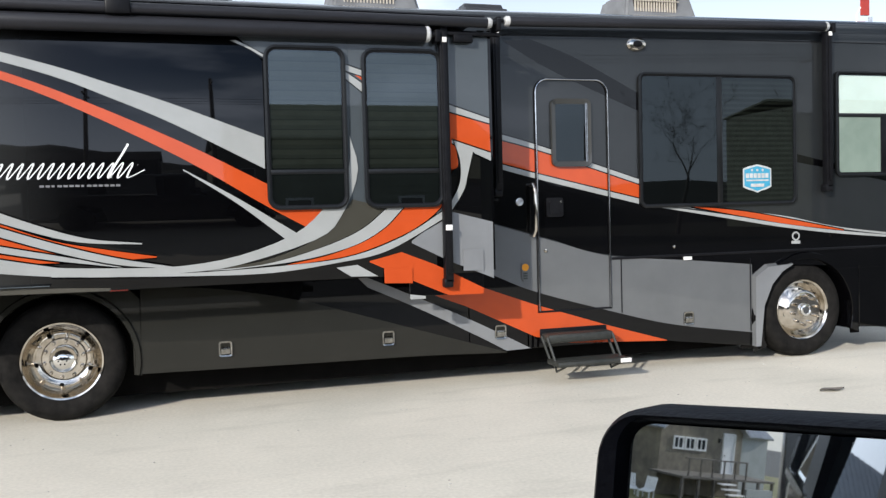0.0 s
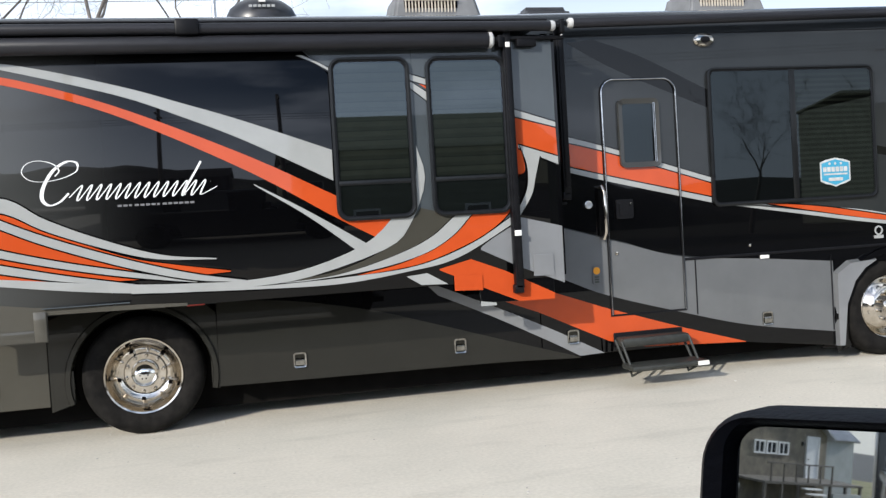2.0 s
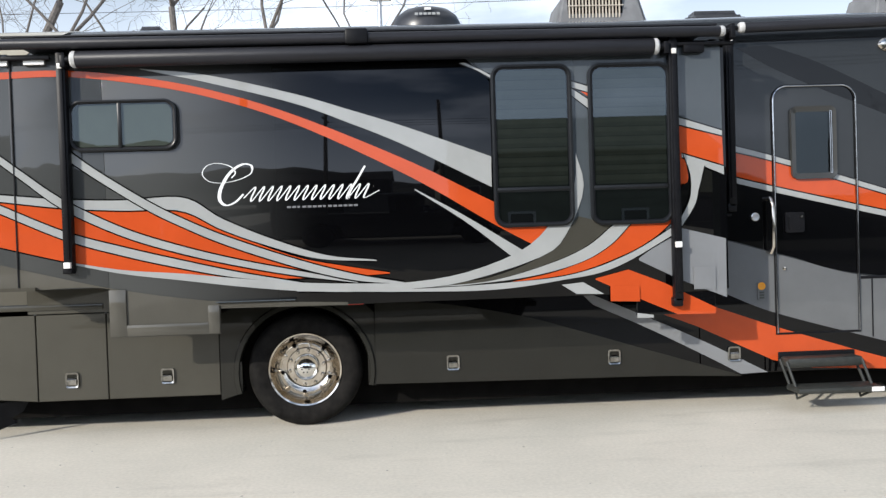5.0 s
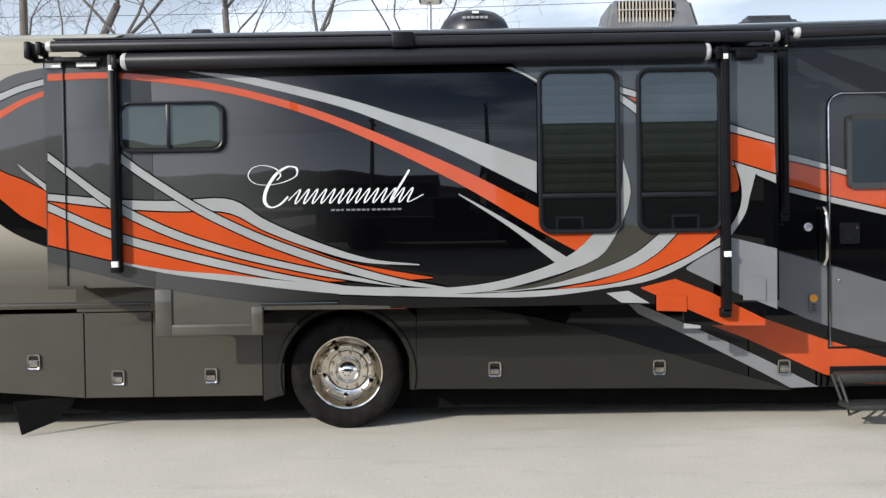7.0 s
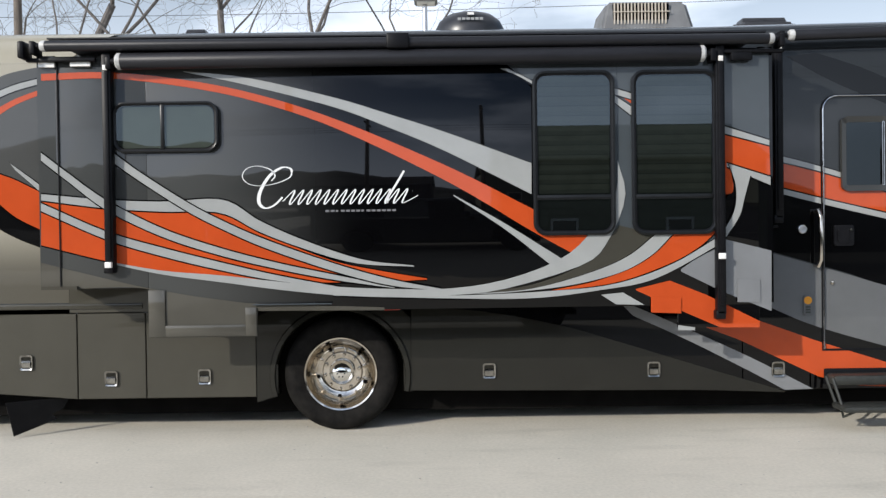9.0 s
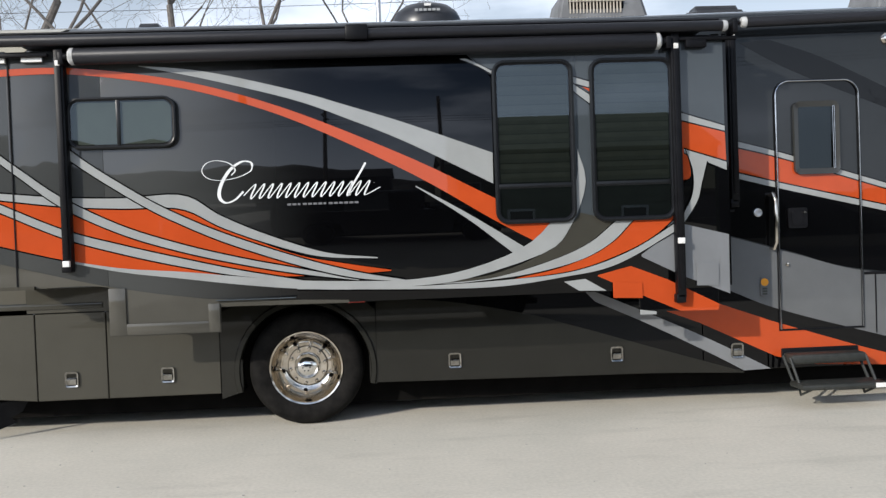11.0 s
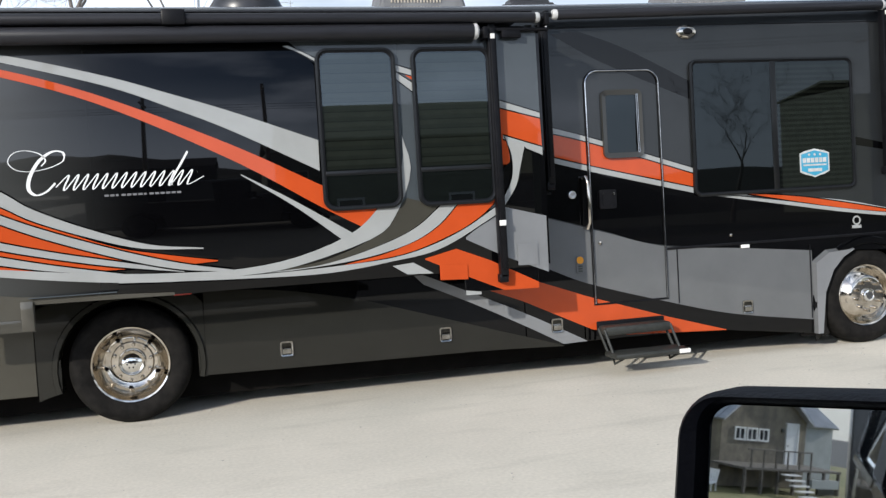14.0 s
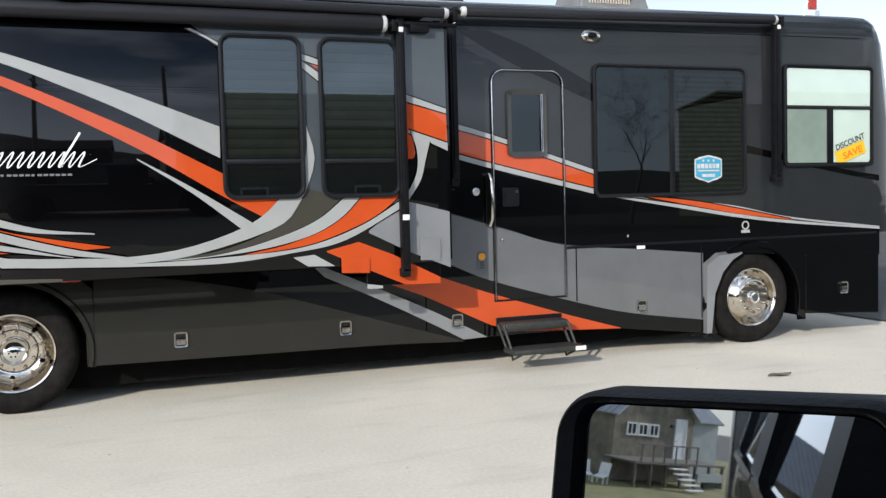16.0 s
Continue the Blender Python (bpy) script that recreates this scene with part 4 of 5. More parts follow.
lock = part("door_lock", plate(rounded(4.035, 4.195, 1.46, 1.63, 0.02), -0.03, -0.010), M_TRIM, door, "black paddle door lock")
part("lock_paddle", plate(rounded(4.06, 4.15, 1.485, 1.60, 0.015), -0.04, -0.03), M_TRIM, lock)
part("lock_cylinder", tube(bmesh.new(), [(4.168, -0.03, 1.59), (4.168, -0.04, 1.59)], 0.012), M_CHROME, lock)
part("key_lock", lathe(bmesh.new(), [(0.035, 0.0), (0.035, -0.012), (0.026, -0.016), (0.012, -0.013), (0.001, -0.013)], 24), M_STEEL, RV, at=(3.78, -0.012, 1.60))
part("switch_plate", boxed(3.50, 3.58, -0.028, -0.012, 1.615, 1.635, 0.004), M_TRIM, RV)
tag = part("panel_tag", plate(rounded(3.785, 3.855, 0.90, 1.06, 0.02), -0.016, -0.010), M_GREY, RV, "small round gold badge over dark lettering")
part("badge", lathe(bmesh.new(), [(0.032, 0.0), (0.032, -0.004), (0.001, -0.005)], 24), M_AMBER, tag, at=(3.82, -0.017, 1.02))
for k in range(3):
    part("badge_bar", boxed(3.80, 3.84, -0.020, -0.017, 0.915 + 0.022 * k, 0.930 + 0.022 * k), M_INK, tag, smooth=False)
part("keyhole", lathe(bmesh.new(), [(0.016, 0.0), (0.014, -0.008), (0.001, -0.009)], 16), M_CHROME, door, at=(4.02, -0.012, 1.16))
part("marker_light", boxed(5.43, 5.515, -0.022, 0.0, 1.015, 1.048, 0.006), M_WHITE, RV, "small white marker light")
part("stud", lathe(bmesh.new(), [(0.015, 0.0), (0.013, -0.008), (0.001, -0.01)], 14), M_CHROME, RV, at=(5.33, -0.006, 1.145))
part("engine_badge", boxed(6.64, 6.74, -0.014, -0.008, 1.125, 1.155), M_SILVER, RV, smooth=False)
part("engine_badge", lathe(bmesh.new(), [(0.045, 0.0), (0.045, -0.004), (0.03, -0.004), (0.03, 0.0)], 20), M_SILVER, RV, at=(6.69, -0.010, 1.20))
porch = part("porch_light", lathe(bmesh.new(), [(0.10, 0.0), (0.10, -0.012), (0.085, -0.03), (0.05, -0.038), (0.001, -0.04)], 32), M_CHROME, RV, "oval chromed porch light", at=(4.97, -0.0, 3.015))
porch.scale = (1.0, 1.0, 0.62)
part("porch_lens", lathe(bmesh.new(), [(0.05, -0.036), (0.04, -0.05), (0.001, -0.055)], 24), M_TRIM, porch)
part("side_marker", boxed(0.36, 0.50, -0.02, 0.0, 0.985, 1.03, 0.008), M_RED, RV, "dull red side marker lamp")
part("seam", boxed(3.62, 8.2, -0.004, 0.0, 3.03, 3.036, m=Matrix.Rotation(radians(-0.55), 4, "Y")), M_TRIM, RV, smooth=False)
for x, z0, z1 in ((4.775, 0.56, 1.06), (6.165, 0.30, 1.0)):
    part("seam", boxed(x - 0.004, x + 0.004, -0.009, 0.0, z0, z1), M_TRIM, RV, "dark bay door joint", smooth=False)
for x in (-2.06,):
    part("flange_joint", boxed(x - 0.004, x + 0.004, SY - 0.012, SY - 0.001, 1.23, 2.97), M_TRIM, slide_out, smooth=False)
part("flange_plate", boxed(-2.2, -1.93, SY - 0.03, SY - 0.004, 1.215, 1.24), M_OLIVE, slide_out)
part("flange_plate", boxed(-0.6, 0.0, SY - 0.03, SY - 0.004, 1.078, 1.086), M_SGREY, slide_out)
for x0, x1, z0, z1 in ((-1.395, -1.27, 0.845, 1.20), (-0.66, -0.575, 0.845, 1.06), (-1.27, -0.66, 0.845, 0.93)):
    part("drop_trim", boxed(x0, x1, SY - 0.016, SY - 0.010, z0, z1, 0.002), M_DROP, slide_out)
part("reflector_strip", boxed(-2.19, -2.07, SY - 0.03, SY - 0.004, 2.90, 2.96), M_WHITE, slide_out)
part("reflector_strip", boxed(-1.95, -1.80, SY - 0.03, SY - 0.004, 2.905, 2.955), M_WHITE, slide_out)
part("corner_plate", plate([(2.43, 0.98), (2.66, 0.97), (2.66, 1.09), (2.43, 1.10)], SY - 0.0125, SY - 0.0115), M_ORANGE, slide_out)
part("corner_plate", plate([(3.09, 1.05), (3.265, 1.045), (3.265, 1.22), (3.09, 1.225)], SY - 0.0125, SY - 0.0115), M_LGREY, slide_out)

# ---- entry step ----
step = thing("entry_step", "black folding metal entry step hanging below the door", "step")
M_STEP = material("worn_black_step_metal", (0.016, 0.018, 0.016), 0.5, 0, (0.03, 0.031, 0.028), 18, 0.1, 60, specular=0.4)
part("housing", boxed(3.95, 4.61, -0.015, 0.35, 0.33, 0.46, 0.01), M_TRIM, step)
part("tread", boxed(3.965, 4.60, -0.17, 0.0, 0.345, 0.425, 0.022), M_STEP, step)
low = part("tread", boxed(3.955, 4.655, -0.38, -0.13, 0.165, 0.212, 0.016), M_STEP, step)
part("end_plate", boxed(4.55, 4.652, -0.386, -0.38, 0.172, 0.208), M_WHITE, low, "small white label plate")
for x in (3.955, 4.59):
    for y0, y1 in ((-0.03, -0.15), (-0.16, -0.26)):
        part("arm", tube(bmesh.new(), [(x, y0, 0.40), (x + 0.03, y1, 0.19)], 0.012, 8), M_STEP, step)
for x in (4.03, 4.56):
    part("strut", tube(bmesh.new(), [(x, -0.14, 0.17), (x - 0.03, -0.24, 0.11), (x + 0.02, -0.33, 0.165)], 0.010, 8), M_STEP, step)

# ---- awnings ----
def awning(name, label, x0, x1, y, z0, z1, r, arms, clip=None):
    a = thing(name, label, "awning", group="awnings on the motorhome")
    part("roll", tube(bmesh.new(), [(x0, y, z0), (x0 + 0.01, y, z0), (x1 - 0.01, y, z1), (x1, y, z1)], [r * 0.9, r, r, r * 0.9], 28), M_FABRIC, a, "tightly rolled black vinyl")
    for x, s, z in ((x0, -1, z0), (x1, 1, z1)):
        part("end_cap", tube(bmesh.new(), [(x - s * 0.022, y, z), (x + s * 0.004, y, z), (x + s * 0.018, y, z)], [r * 1.015, r * 1.015, r * 0.8], 24), M_CAP, a, "white plastic end cap")
        part("spindle", tube(bmesh.new(), [(x + s * 0.03, y, z), (x + s * 0.09, y, z)], r * 0.45, 12), M_TRIM, a)
        part("end_bracket", boxed(x + s * 0.075 - 0.02, x + s * 0.075 + 0.02, y - 0.03, y + 0.12, z - 0.06, z + 0.035, 0.008), M_TRIM, a)
    for ax, za, zb, ya in arms:
        arm = part("arm", boxed(ax - 0.034, ax + 0.034, ya - 0.03, ya + 0.045, za + 0.03, zb, 0.008), M_TRIM, a, "black extruded arm")
        part("inner_rail", boxed(ax - 0.018, ax + 0.018, ya - 0.045, ya - 0.03, za + 0.1, zb - 0.05, 0.004), M_TRIM, arm)
        part("foot", boxed(ax - 0.045, ax + 0.03, ya - 0.03, ya + 0.06, za - 0.01, za + 0.06, 0.01), M_TRIM, arm)
        part("rivet", boxed(ax - 0.018, ax + 0.018, ya - 0.05, ya - 0.03, zb - 0.13, zb - 0.09, 0.003), M_WHITE, arm)
    return a


topper = awning("slide_topper_awning", "black rolled topper awning over the slide-out", -2.12, 3.33, -0.57, 3.043, 3.030, 0.041, [])
part("saddle", boxed(0.45, 0.62, -0.63, -0.50, 2.985, 3.10, 0.015), M_TRIM, topper, "black awning saddle clamp")
part("bracket", boxed(-2.30, -2.25, -0.61, -0.45, 2.95, 3.08, 0.015), M_TRIM, topper)
part("bracket_rail", boxed(-2.27, -1.75, -0.53, -0.49, 2.935, 2.965, 0.006), M_TRIM, topper)
part("bracket_rail", boxed(2.98, 3.44, -0.53, -0.49, 2.935, 2.965, 0.006), M_TRIM, topper)
part("motor_box", boxed(3.04, 3.20, -0.54, -0.49, 2.88, 2.94, 0.006), M_TRIM, topper)
part("canopy_sheet", slab(bmesh.new(), [(-2.1, 3.10), (3.3, 3.085), (3.3, 3.095), (-2.1, 3.11)], -0.55, 0.03), M_FABRIC, topper)
patio = awning("patio_awning", "black rolled patio awning on the slide-out face", -1.562, 2.818, -0.552, 2.925, 2.928, 0.062, [(-1.665, 1.345, 2.99, -0.515), (2.953, 0.935, 3.0, -0.515)])
for ax, z in ((-1.665, 1.40), (2.953, 1.405)):
    part("rivet", boxed(ax - 0.025, ax + 0.025, -0.572, -0.54, z - 0.022, z + 0.022, 0.004), M_WHITE, patio)
front_aw = awning("door_awning", "black rolled awning above the entry door", 3.66, 6.985, -0.11, 3.155, 3.228, 0.044, [(3.565, 1.66, 3.16, -0.075), (7.03, 1.64, 3.27, -0.075)])

# ---- roof fittings ----
def loft_box(x0, x1, y0, y1, z0, z1, tx, ty, bevel=0.03):
    bm = bmesh.new()
    r = bmesh.ops.create_cube(bm, size=1.0)
    for v in r["verts"]:
        up = v.co.z > 0
        v.co = Vector(((x0 + x1) / 2 + v.co.x * ((x1 - x0) - (2 * tx if up else 0)), (y0 + y1) / 2 + v.co.y * ((y1 - y0) - (2 * ty if up else 0)), z1 if up else z0))
    bmesh.ops.bevel(bm, geom=list(bm.edges), offset=bevel, segments=3, affect="EDGES")
    return bm


def air_conditioner(x0, x1, z0):
    a = thing("air_conditioner", "grey rooftop air conditioner with tan condenser grille", "air conditioner", group="rooftop units")
    part("cover", loft_box(x0, x1, 0.85, 1.6, z0 - 0.08, z0 + 0.32, 0.09, 0.10), M_HOUSING, a)
    part("grille_back", boxed(x0 + 0.14, x1 - 0.26, 0.905, 0.95, z0 + 0.10, z0 + 0.29), M_UNDER, a, smooth=False)
    n = 16
    w = (x1 - x0 - 0.41) / n
    for k in range(n):
        part("fin", boxed(x0 + 0.145 + w * k, x0 + 0.145 + w * k + w * 0.32, 0.885, 0.93, z0 + 0.10, z0 + 0.29), M_COIL, a, smooth=False)
    part("grille_bar", boxed(x0 + 0.135, x1 - 0.255, 0.875, 0.886, z0 + 0.205, z0 + 0.213), M_COIL, a, smooth=False)


air_conditioner(2.30, 3.21, 3.40)
air_conditioner(5.33, 6.24, 3.44)
dome = thing("satellite_dome", "dark domed satellite housing on the roof", "satellite dome", (1.136, 1.2, 3.34), "rooftop units")
part("shell", lathe(bmesh.new(), [(0.335, 0.0), (0.335, 0.14), (0.325, 0.19), (0.29, 0.26), (0.22, 0.315), (0.12, 0.345), (0.001, 0.352)], 48, "z"), M_DOME, dome)
part("base_ring", lathe(bmesh.new(), [(0.36, 0.0), (0.36, 0.05), (0.335, 0.07)], 48, "z"), M_TRIM, dome)
for k in range(6):
    part("lettering_bar", boxed(-0.12 + 0.04 * k, -0.09 + 0.04 * k, -0.338, -0.325, 0.21, 0.232), M_SILVER, dome, smooth=False)
part("label_plate", boxed(-0.03, 0.03, -0.317, -0.29, 0.262, 0.285), M_WHITE, dome, smooth=False)
for x0, x1, h in ((3.55, 4.26, 0.26), (-1.68, -1.20, 0.22)):
    vt = thing("roof_vent", "low dark plastic roof vent cover", "roof vent", (0, 0, 0), "rooftop units")
    part("lid", loft_box(x0, x1, 0.95, 1.5, 3.34, 3.34 + h, 0.09, 0.12, 0.07), M_DOME, vt)
    part("rim", boxed(x0 - 0.02, x1 + 0.02, 0.93, 1.52, 3.34, 3.40, 0.01), M_TRIM, vt)
ant = thing("roof_antenna", "short bent roof antenna with white tip", "antenna", (8.0, 0.6, 3.38), "rooftop units")
part("rod", tube(bmesh.new(), [(0, 0, 0), (0.0, 0, 0.16), (0.05, 0, 0.24)], 0.008, 8), M_WHITE, ant)
part("foot", lathe(bmesh.new(), [(0.05, 0), (0.04, 0.03), (0.001, 0.04)], 16, "z"), M_WHITE, ant)

# ---- painted script and cards ----
M_LETTER = material("silver_white_vinyl_lettering", (0.72, 0.73, 0.73), 0.35, 0, (0.64, 0.65, 0.65), 20)
name = part("script_flourish", boxed(0.62, 0.625, SY - 0.003, SY - 0.001, 1.93, 1.932), M_LETTER, slide_out, "flowing white script flourish", smooth=False)
YL = SY - 0.003


def stroke(pts, w0, parent, n=40):
    """A pen stroke: a ribbon along a smooth line, thick on the way down and thin elsewhere."""
    line = spline(pts, n)
    bm = bmesh.new()
    prev = None
    for i, p in enumerate(line):
        d = line[min(i + 1, n)] - line[max(i - 1, 0)]
        d = d.normalized() if d.length > 1e-6 else Vector((1, 0))
        fat = w0 * (0.32 + 0.68 * min(1.0, abs(d.y) * (1.0 if d.y < 0 else 0.45)))
        s = Vector((-d.y, d.x)) * fat / 2
        cur = (bm.verts.new((p.x + s.x, YL, p.y + s.y)), bm.verts.new((p.x - s.x, YL, p.y - s.y)))
        if prev:
            bm.faces.new((prev[0], prev[1], cur[1], cur[0]))
        prev = cur
    return part("pen_stroke", bm, M_LETTER, parent)


def flourish(parent):
    """A looped swash, a running pen wave and one tall stem near its end."""
    base, h, sl = 1.842, 0.108, 0.50

    def q(x, z):
        return (x + sl * z * h, base + z * h)
    stroke([(-0.29, 2.085), (-0.31, 2.045), (-0.40, 2.005), (-0.52, 1.985), (-0.62, 2.00), (-0.668, 2.055), (-0.635, 2.115), (-0.555, 2.135), (-0.46, 2.11), (-0.42, 2.06), (-0.45, 2.02)], 0.010, parent, 60)
    stroke([(-0.29, 2.085), (-0.305, 2.115), (-0.37, 2.12), (-0.46, 2.06), (-0.53, 1.95), (-0.545, 1.86), (-0.50, 1.815), (-0.43, 1.835), (-0.365, 1.895)], 0.026, parent, 60)
    wave = [q(-0.375, 0.2)]
    for k in range(14):
        x = -0.33 + 0.066 * k
        wave += [q(x, 0.95), q(x + 0.012, 0.75), q(x + 0.012, 0.2), q(x + 0.028, 0.0)]
    stroke(wave + [q(0.64, 0.5)], 0.0125, parent, 320)
    stroke([q(0.44, 2.25), q(0.432, 1.5), q(0.418, 0.5), q(0.43, 0.0)], 0.017, parent)


flourish(name)
M_FAINT = material("grey_vinyl_lettering", (0.13, 0.13, 0.135), 0.35)
for k, w in enumerate((0.05, 0.035, 0.02, 0.045, 0.045, 0.03, 0.04, 0.02, 0.045, 0.04, 0.04, 0.04, 0.05, 0.05)):
    part("maker_bar", boxed(-0.04 + 0.039 * k, -0.04 + 0.039 * k + min(w, 0.03), YL - 0.002, YL + 0.002, 1.779, 1.794), M_FAINT, slide_out, smooth=False)

# sale cards in the cab window and the round sticker
card = part("sale_card", boxed(0, 0.42, -0.001, 0.001, 0, 0.085, m=Matrix.Translation((7.84, -0.016, 1.925)) @ Matrix.Rotation(radians(-19), 4, "Y")), M_SHADE, cab, "white card with dark word")
card2 = part("sale_card", boxed(0, 0.40, -0.001, 0.001, 0, 0.14, m=Matrix.Translation((7.87, -0.016, 1.79)) @ Matrix.Rotation(radians(-19), 4, "Y")), M_YELLOW, cab, "yellow card with orange word")
lettering("card_word", "DISCOUNT", M_INK, card, (7.85, -0.0185, 1.94), 0.085, width=0.40, ry=-19, depth=0.0004, offset=0.002)
M_WORD = material("orange_ink", (0.75, 0.2, 0.02), 0.6)
lettering("card_word", "SAVE", M_WORD, card2, (7.945, -0.0185, 1.845), 0.10, width=0.27, ry=-19, depth=0.0004, offset=0.002)
stk = part("window_sticker", slab(bmesh.new(), [(6.085, 1.69), (6.14, 1.665), (6.19, 1.655), (6.245, 1.635), (6.30, 1.655), (6.35, 1.665), (6.405, 1.69), (6.405, 1.865), (6.35, 1.885), (6.245, 1.905), (6.14, 1.885), (6.085, 1.865)], -0.022, -0.0205), M_CAP, RV, "blue and white dealer sticker inside the glass")
part("sticker_field", slab(bmesh.new(), [(6.10, 1.70), (6.245, 1.65), (6.39, 1.70), (6.39, 1.855), (6.245, 1.89), (6.10, 1.855)], -0.0235, -0.0222), M_BLUE, stk)
for k in range(6):
    part("sticker_bar", boxed(6.115 + 0.044 * k, 6.15 + 0.044 * k, -0.0255, -0.0237, 1.775, 1.82), M_CAP, stk, smooth=False)
part("sticker_bar", boxed(6.12, 6.37, -0.0255, -0.0237, 1.745, 1.76), M_CAP, stk, smooth=False)
part("sticker_bar", boxed(6.17, 6.32, -0.0255, -0.0237, 1.69, 1.72), M_CAP, stk, smooth=False)
for dx in (-0.06, 0.0, 0.06):
    part("sticker_star", lathe(bmesh.new(), [(0.014, 0.0), (0.001, -0.001)], 5), M_CAP, stk, at=(6.245 + dx, -0.0245, 1.85))

# ---- the car that the camera sits in ----
M_CARPAINT = material("dark_blue_car_paint", (0.006, 0.008, 0.013), 0.25, 0, (0.009, 0.011, 0.016), 4, coat=1.0)
M_CARGLASS = material("car_side_glass", (0.01, 0.012, 0.013), 0.02, 0, specular=0.9)
M_GRAIN = material("grained_black_plastic", (0.0035, 0.0035, 0.005), 0.5, 0, (0.005, 0.005, 0.008), 30, 0.15, 160, specular=0.09)
CAR = thing("car", "dark car parked beside the motorhome, driver window open", "car")
car_side = -6.90


def car_panel(outline, y0, y1, z_in=1.1, lean=0.20):
    """A side panel drawn in (x, z); above z_in it leans inwards."""
    bm = slab(bmesh.new(), outline, y0, y1)
    for v in bm.verts:
        v.co.y -= max(0.0, v.co.z - z_in) * lean + 0.02 * max(0.0, 0.45 - v.co.x)
    return bm


part("front_door", car_panel([(0.42, 0.35), (1.85, 0.35), (1.95, 1.0), (1.9, 1.14), (0.42, 1.16)], car_side, car_side - 0.09), M_CARPAINT, CAR)
rear_door = part("rear_door", car_panel([(-0.72, 0.75), (-0.6, 0.35), (0.41, 0.35), (0.41, 1.16), (-0.72, 1.18)], car_side, car_side - 0.09), M_CARPAINT, CAR)
part("rear_quarter", car_panel([(-2.25, 0.45), (-1.65, 0.45), (-1.5, 0.75), (-1.2, 0.86), (-0.9, 0.80), (-0.73, 0.75), (-0.73, 1.18), (-2.3, 1.20)], car_side, car_side - 0.09), M_CARPAINT, CAR)
part("front_fender", car_panel([(1.96, 0.95), (2.2, 0.85), (2.5, 0.88), (2.8, 0.7), (3.0, 0.45), (3.1, 0.5), (3.05, 0.95), (2.0, 1.12)], car_side, car_side - 0.09), M_CARPAINT, CAR)
for x0, x1, x2, x3, nm in ((0.44, 0.60, 0.56, 0.40, "door_pillar"), (-0.98, -0.60, -0.64, -1.02, "rear_pillar"), (-2.22, -1.95, -1.80, -2.08, "corner_pillar")):
    part(nm, car_panel([(x0, 1.15), (x1, 1.15), (x2, 1.74), (x3, 1.74)], car_side - 0.004, car_side - 0.09), M_CARPAINT if nm == "corner_pillar" else M_GRAIN, CAR)
part("windscreen_pillar", car_panel([(1.86, 1.13), (1.98, 1.13), (1.36, 1.74), (1.26, 1.74)], car_side - 0.01, car_side - 0.08), M_CARPAINT, CAR)
part("rear_door_glass", car_panel([(-0.62, 1.17), (0.45, 1.17), (0.41, 1.70), (-0.66, 1.70)], car_side - 0.02, car_side - 0.026, lean=0.25), M_CARGLASS, CAR)
part("quarter_glass", car_panel([(-1.96, 1.19), (-0.97, 1.19), (-1.01, 1.70), (-1.82, 1.70)], car_side - 0.02, car_side - 0.026), M_CARGLASS, CAR)
for x0, x1 in ((-0.70, 0.42), (-2.0, -0.76)):
    part("window_moulding", car_panel([(x0, 1.165), (x1, 1.165), (x1, 1.19), (x0, 1.19)], car_side + 0.008, car_side - 0.03), M_CHROME, CAR, "bright window moulding")
roof_bm = loft_box(-2.15, 1.35, -8.52, -7.03, 1.735, 1.83, 0.12, 0.12, 0.03)
part("roof", roof_bm, M_CARPAINT, CAR)
part("bonnet", loft_box(1.95, 3.15, -8.6, -6.93, 0.85, 1.13, 0.1, 0.1, 0.05), M_CARPAINT, CAR)
part("far_glass", boxed(-2.2, 1.3, -8.58, -8.57, 1.15, 1.74), M_CARGLASS, CAR, "dark tinted far windows")
for y in (-7.75, -8.45):
    seat = part("front_seat", loft_box(0.05, 0.35, y - 0.02, y + 0.50, 0.55, 1.28, 0.05, 0.05, 0.05), M_GRAIN, CAR, "black cloth front seat")
    part("headrest", loft_box(0.10, 0.24, y + 0.12, y + 0.36, 1.30, 1.52, 0.02, 0.03, 0.04), M_GRAIN, seat)
part("far_side", boxed(-2.25, 3.1, -8.68, -8.6, 0.4, 1.16, 0.02), M_CARPAINT, CAR)
part("tailgate", boxed(-2.35, -2.27, -8.6, -6.95, 0.45, 1.7, 0.03), M_CARPAINT, CAR)
part("floor", boxed(-2.2, 3.0, -8.6, -6.98, 0.30, 0.38), M_UNDER, CAR, smooth=False)
for x in (-1.25, 2.45):
    for y in (-6.93, -8.45):
        w_ = part("wheel", lathe(bmesh.new(), [(0.23, 0.0), (0.36, 0.0), (0.375, -0.03), (0.375, -0.19), (0.36, -0.22), (0.23, -0.22)], 40), M_RUBBER, CAR, at=(x, y, 0.375))
        part("rim", lathe(bmesh.new(), [(0.24, -0.02), (0.22, -0.04), (0.08, -0.03), (0.001, -0.02)], 32), M_TRIM, w_)

# door mirror: a deep housing round a flat glass that leans back
NX, NY, NZ = -0.8844, -0.4506, 0.1219
nrm = Vector((NX, NY, NZ)).normalized()
# side_dir runs from the outer edge to the car, rising a little
side_dir = Vector((0.4617, -0.8825, 0.0915))
side_dir = (side_dir - nrm * side_dir.dot(nrm)).normalized()
up_dir = nrm.cross(side_dir).normalized()
if up_dir.z < 0:
    up_dir = -up_dir
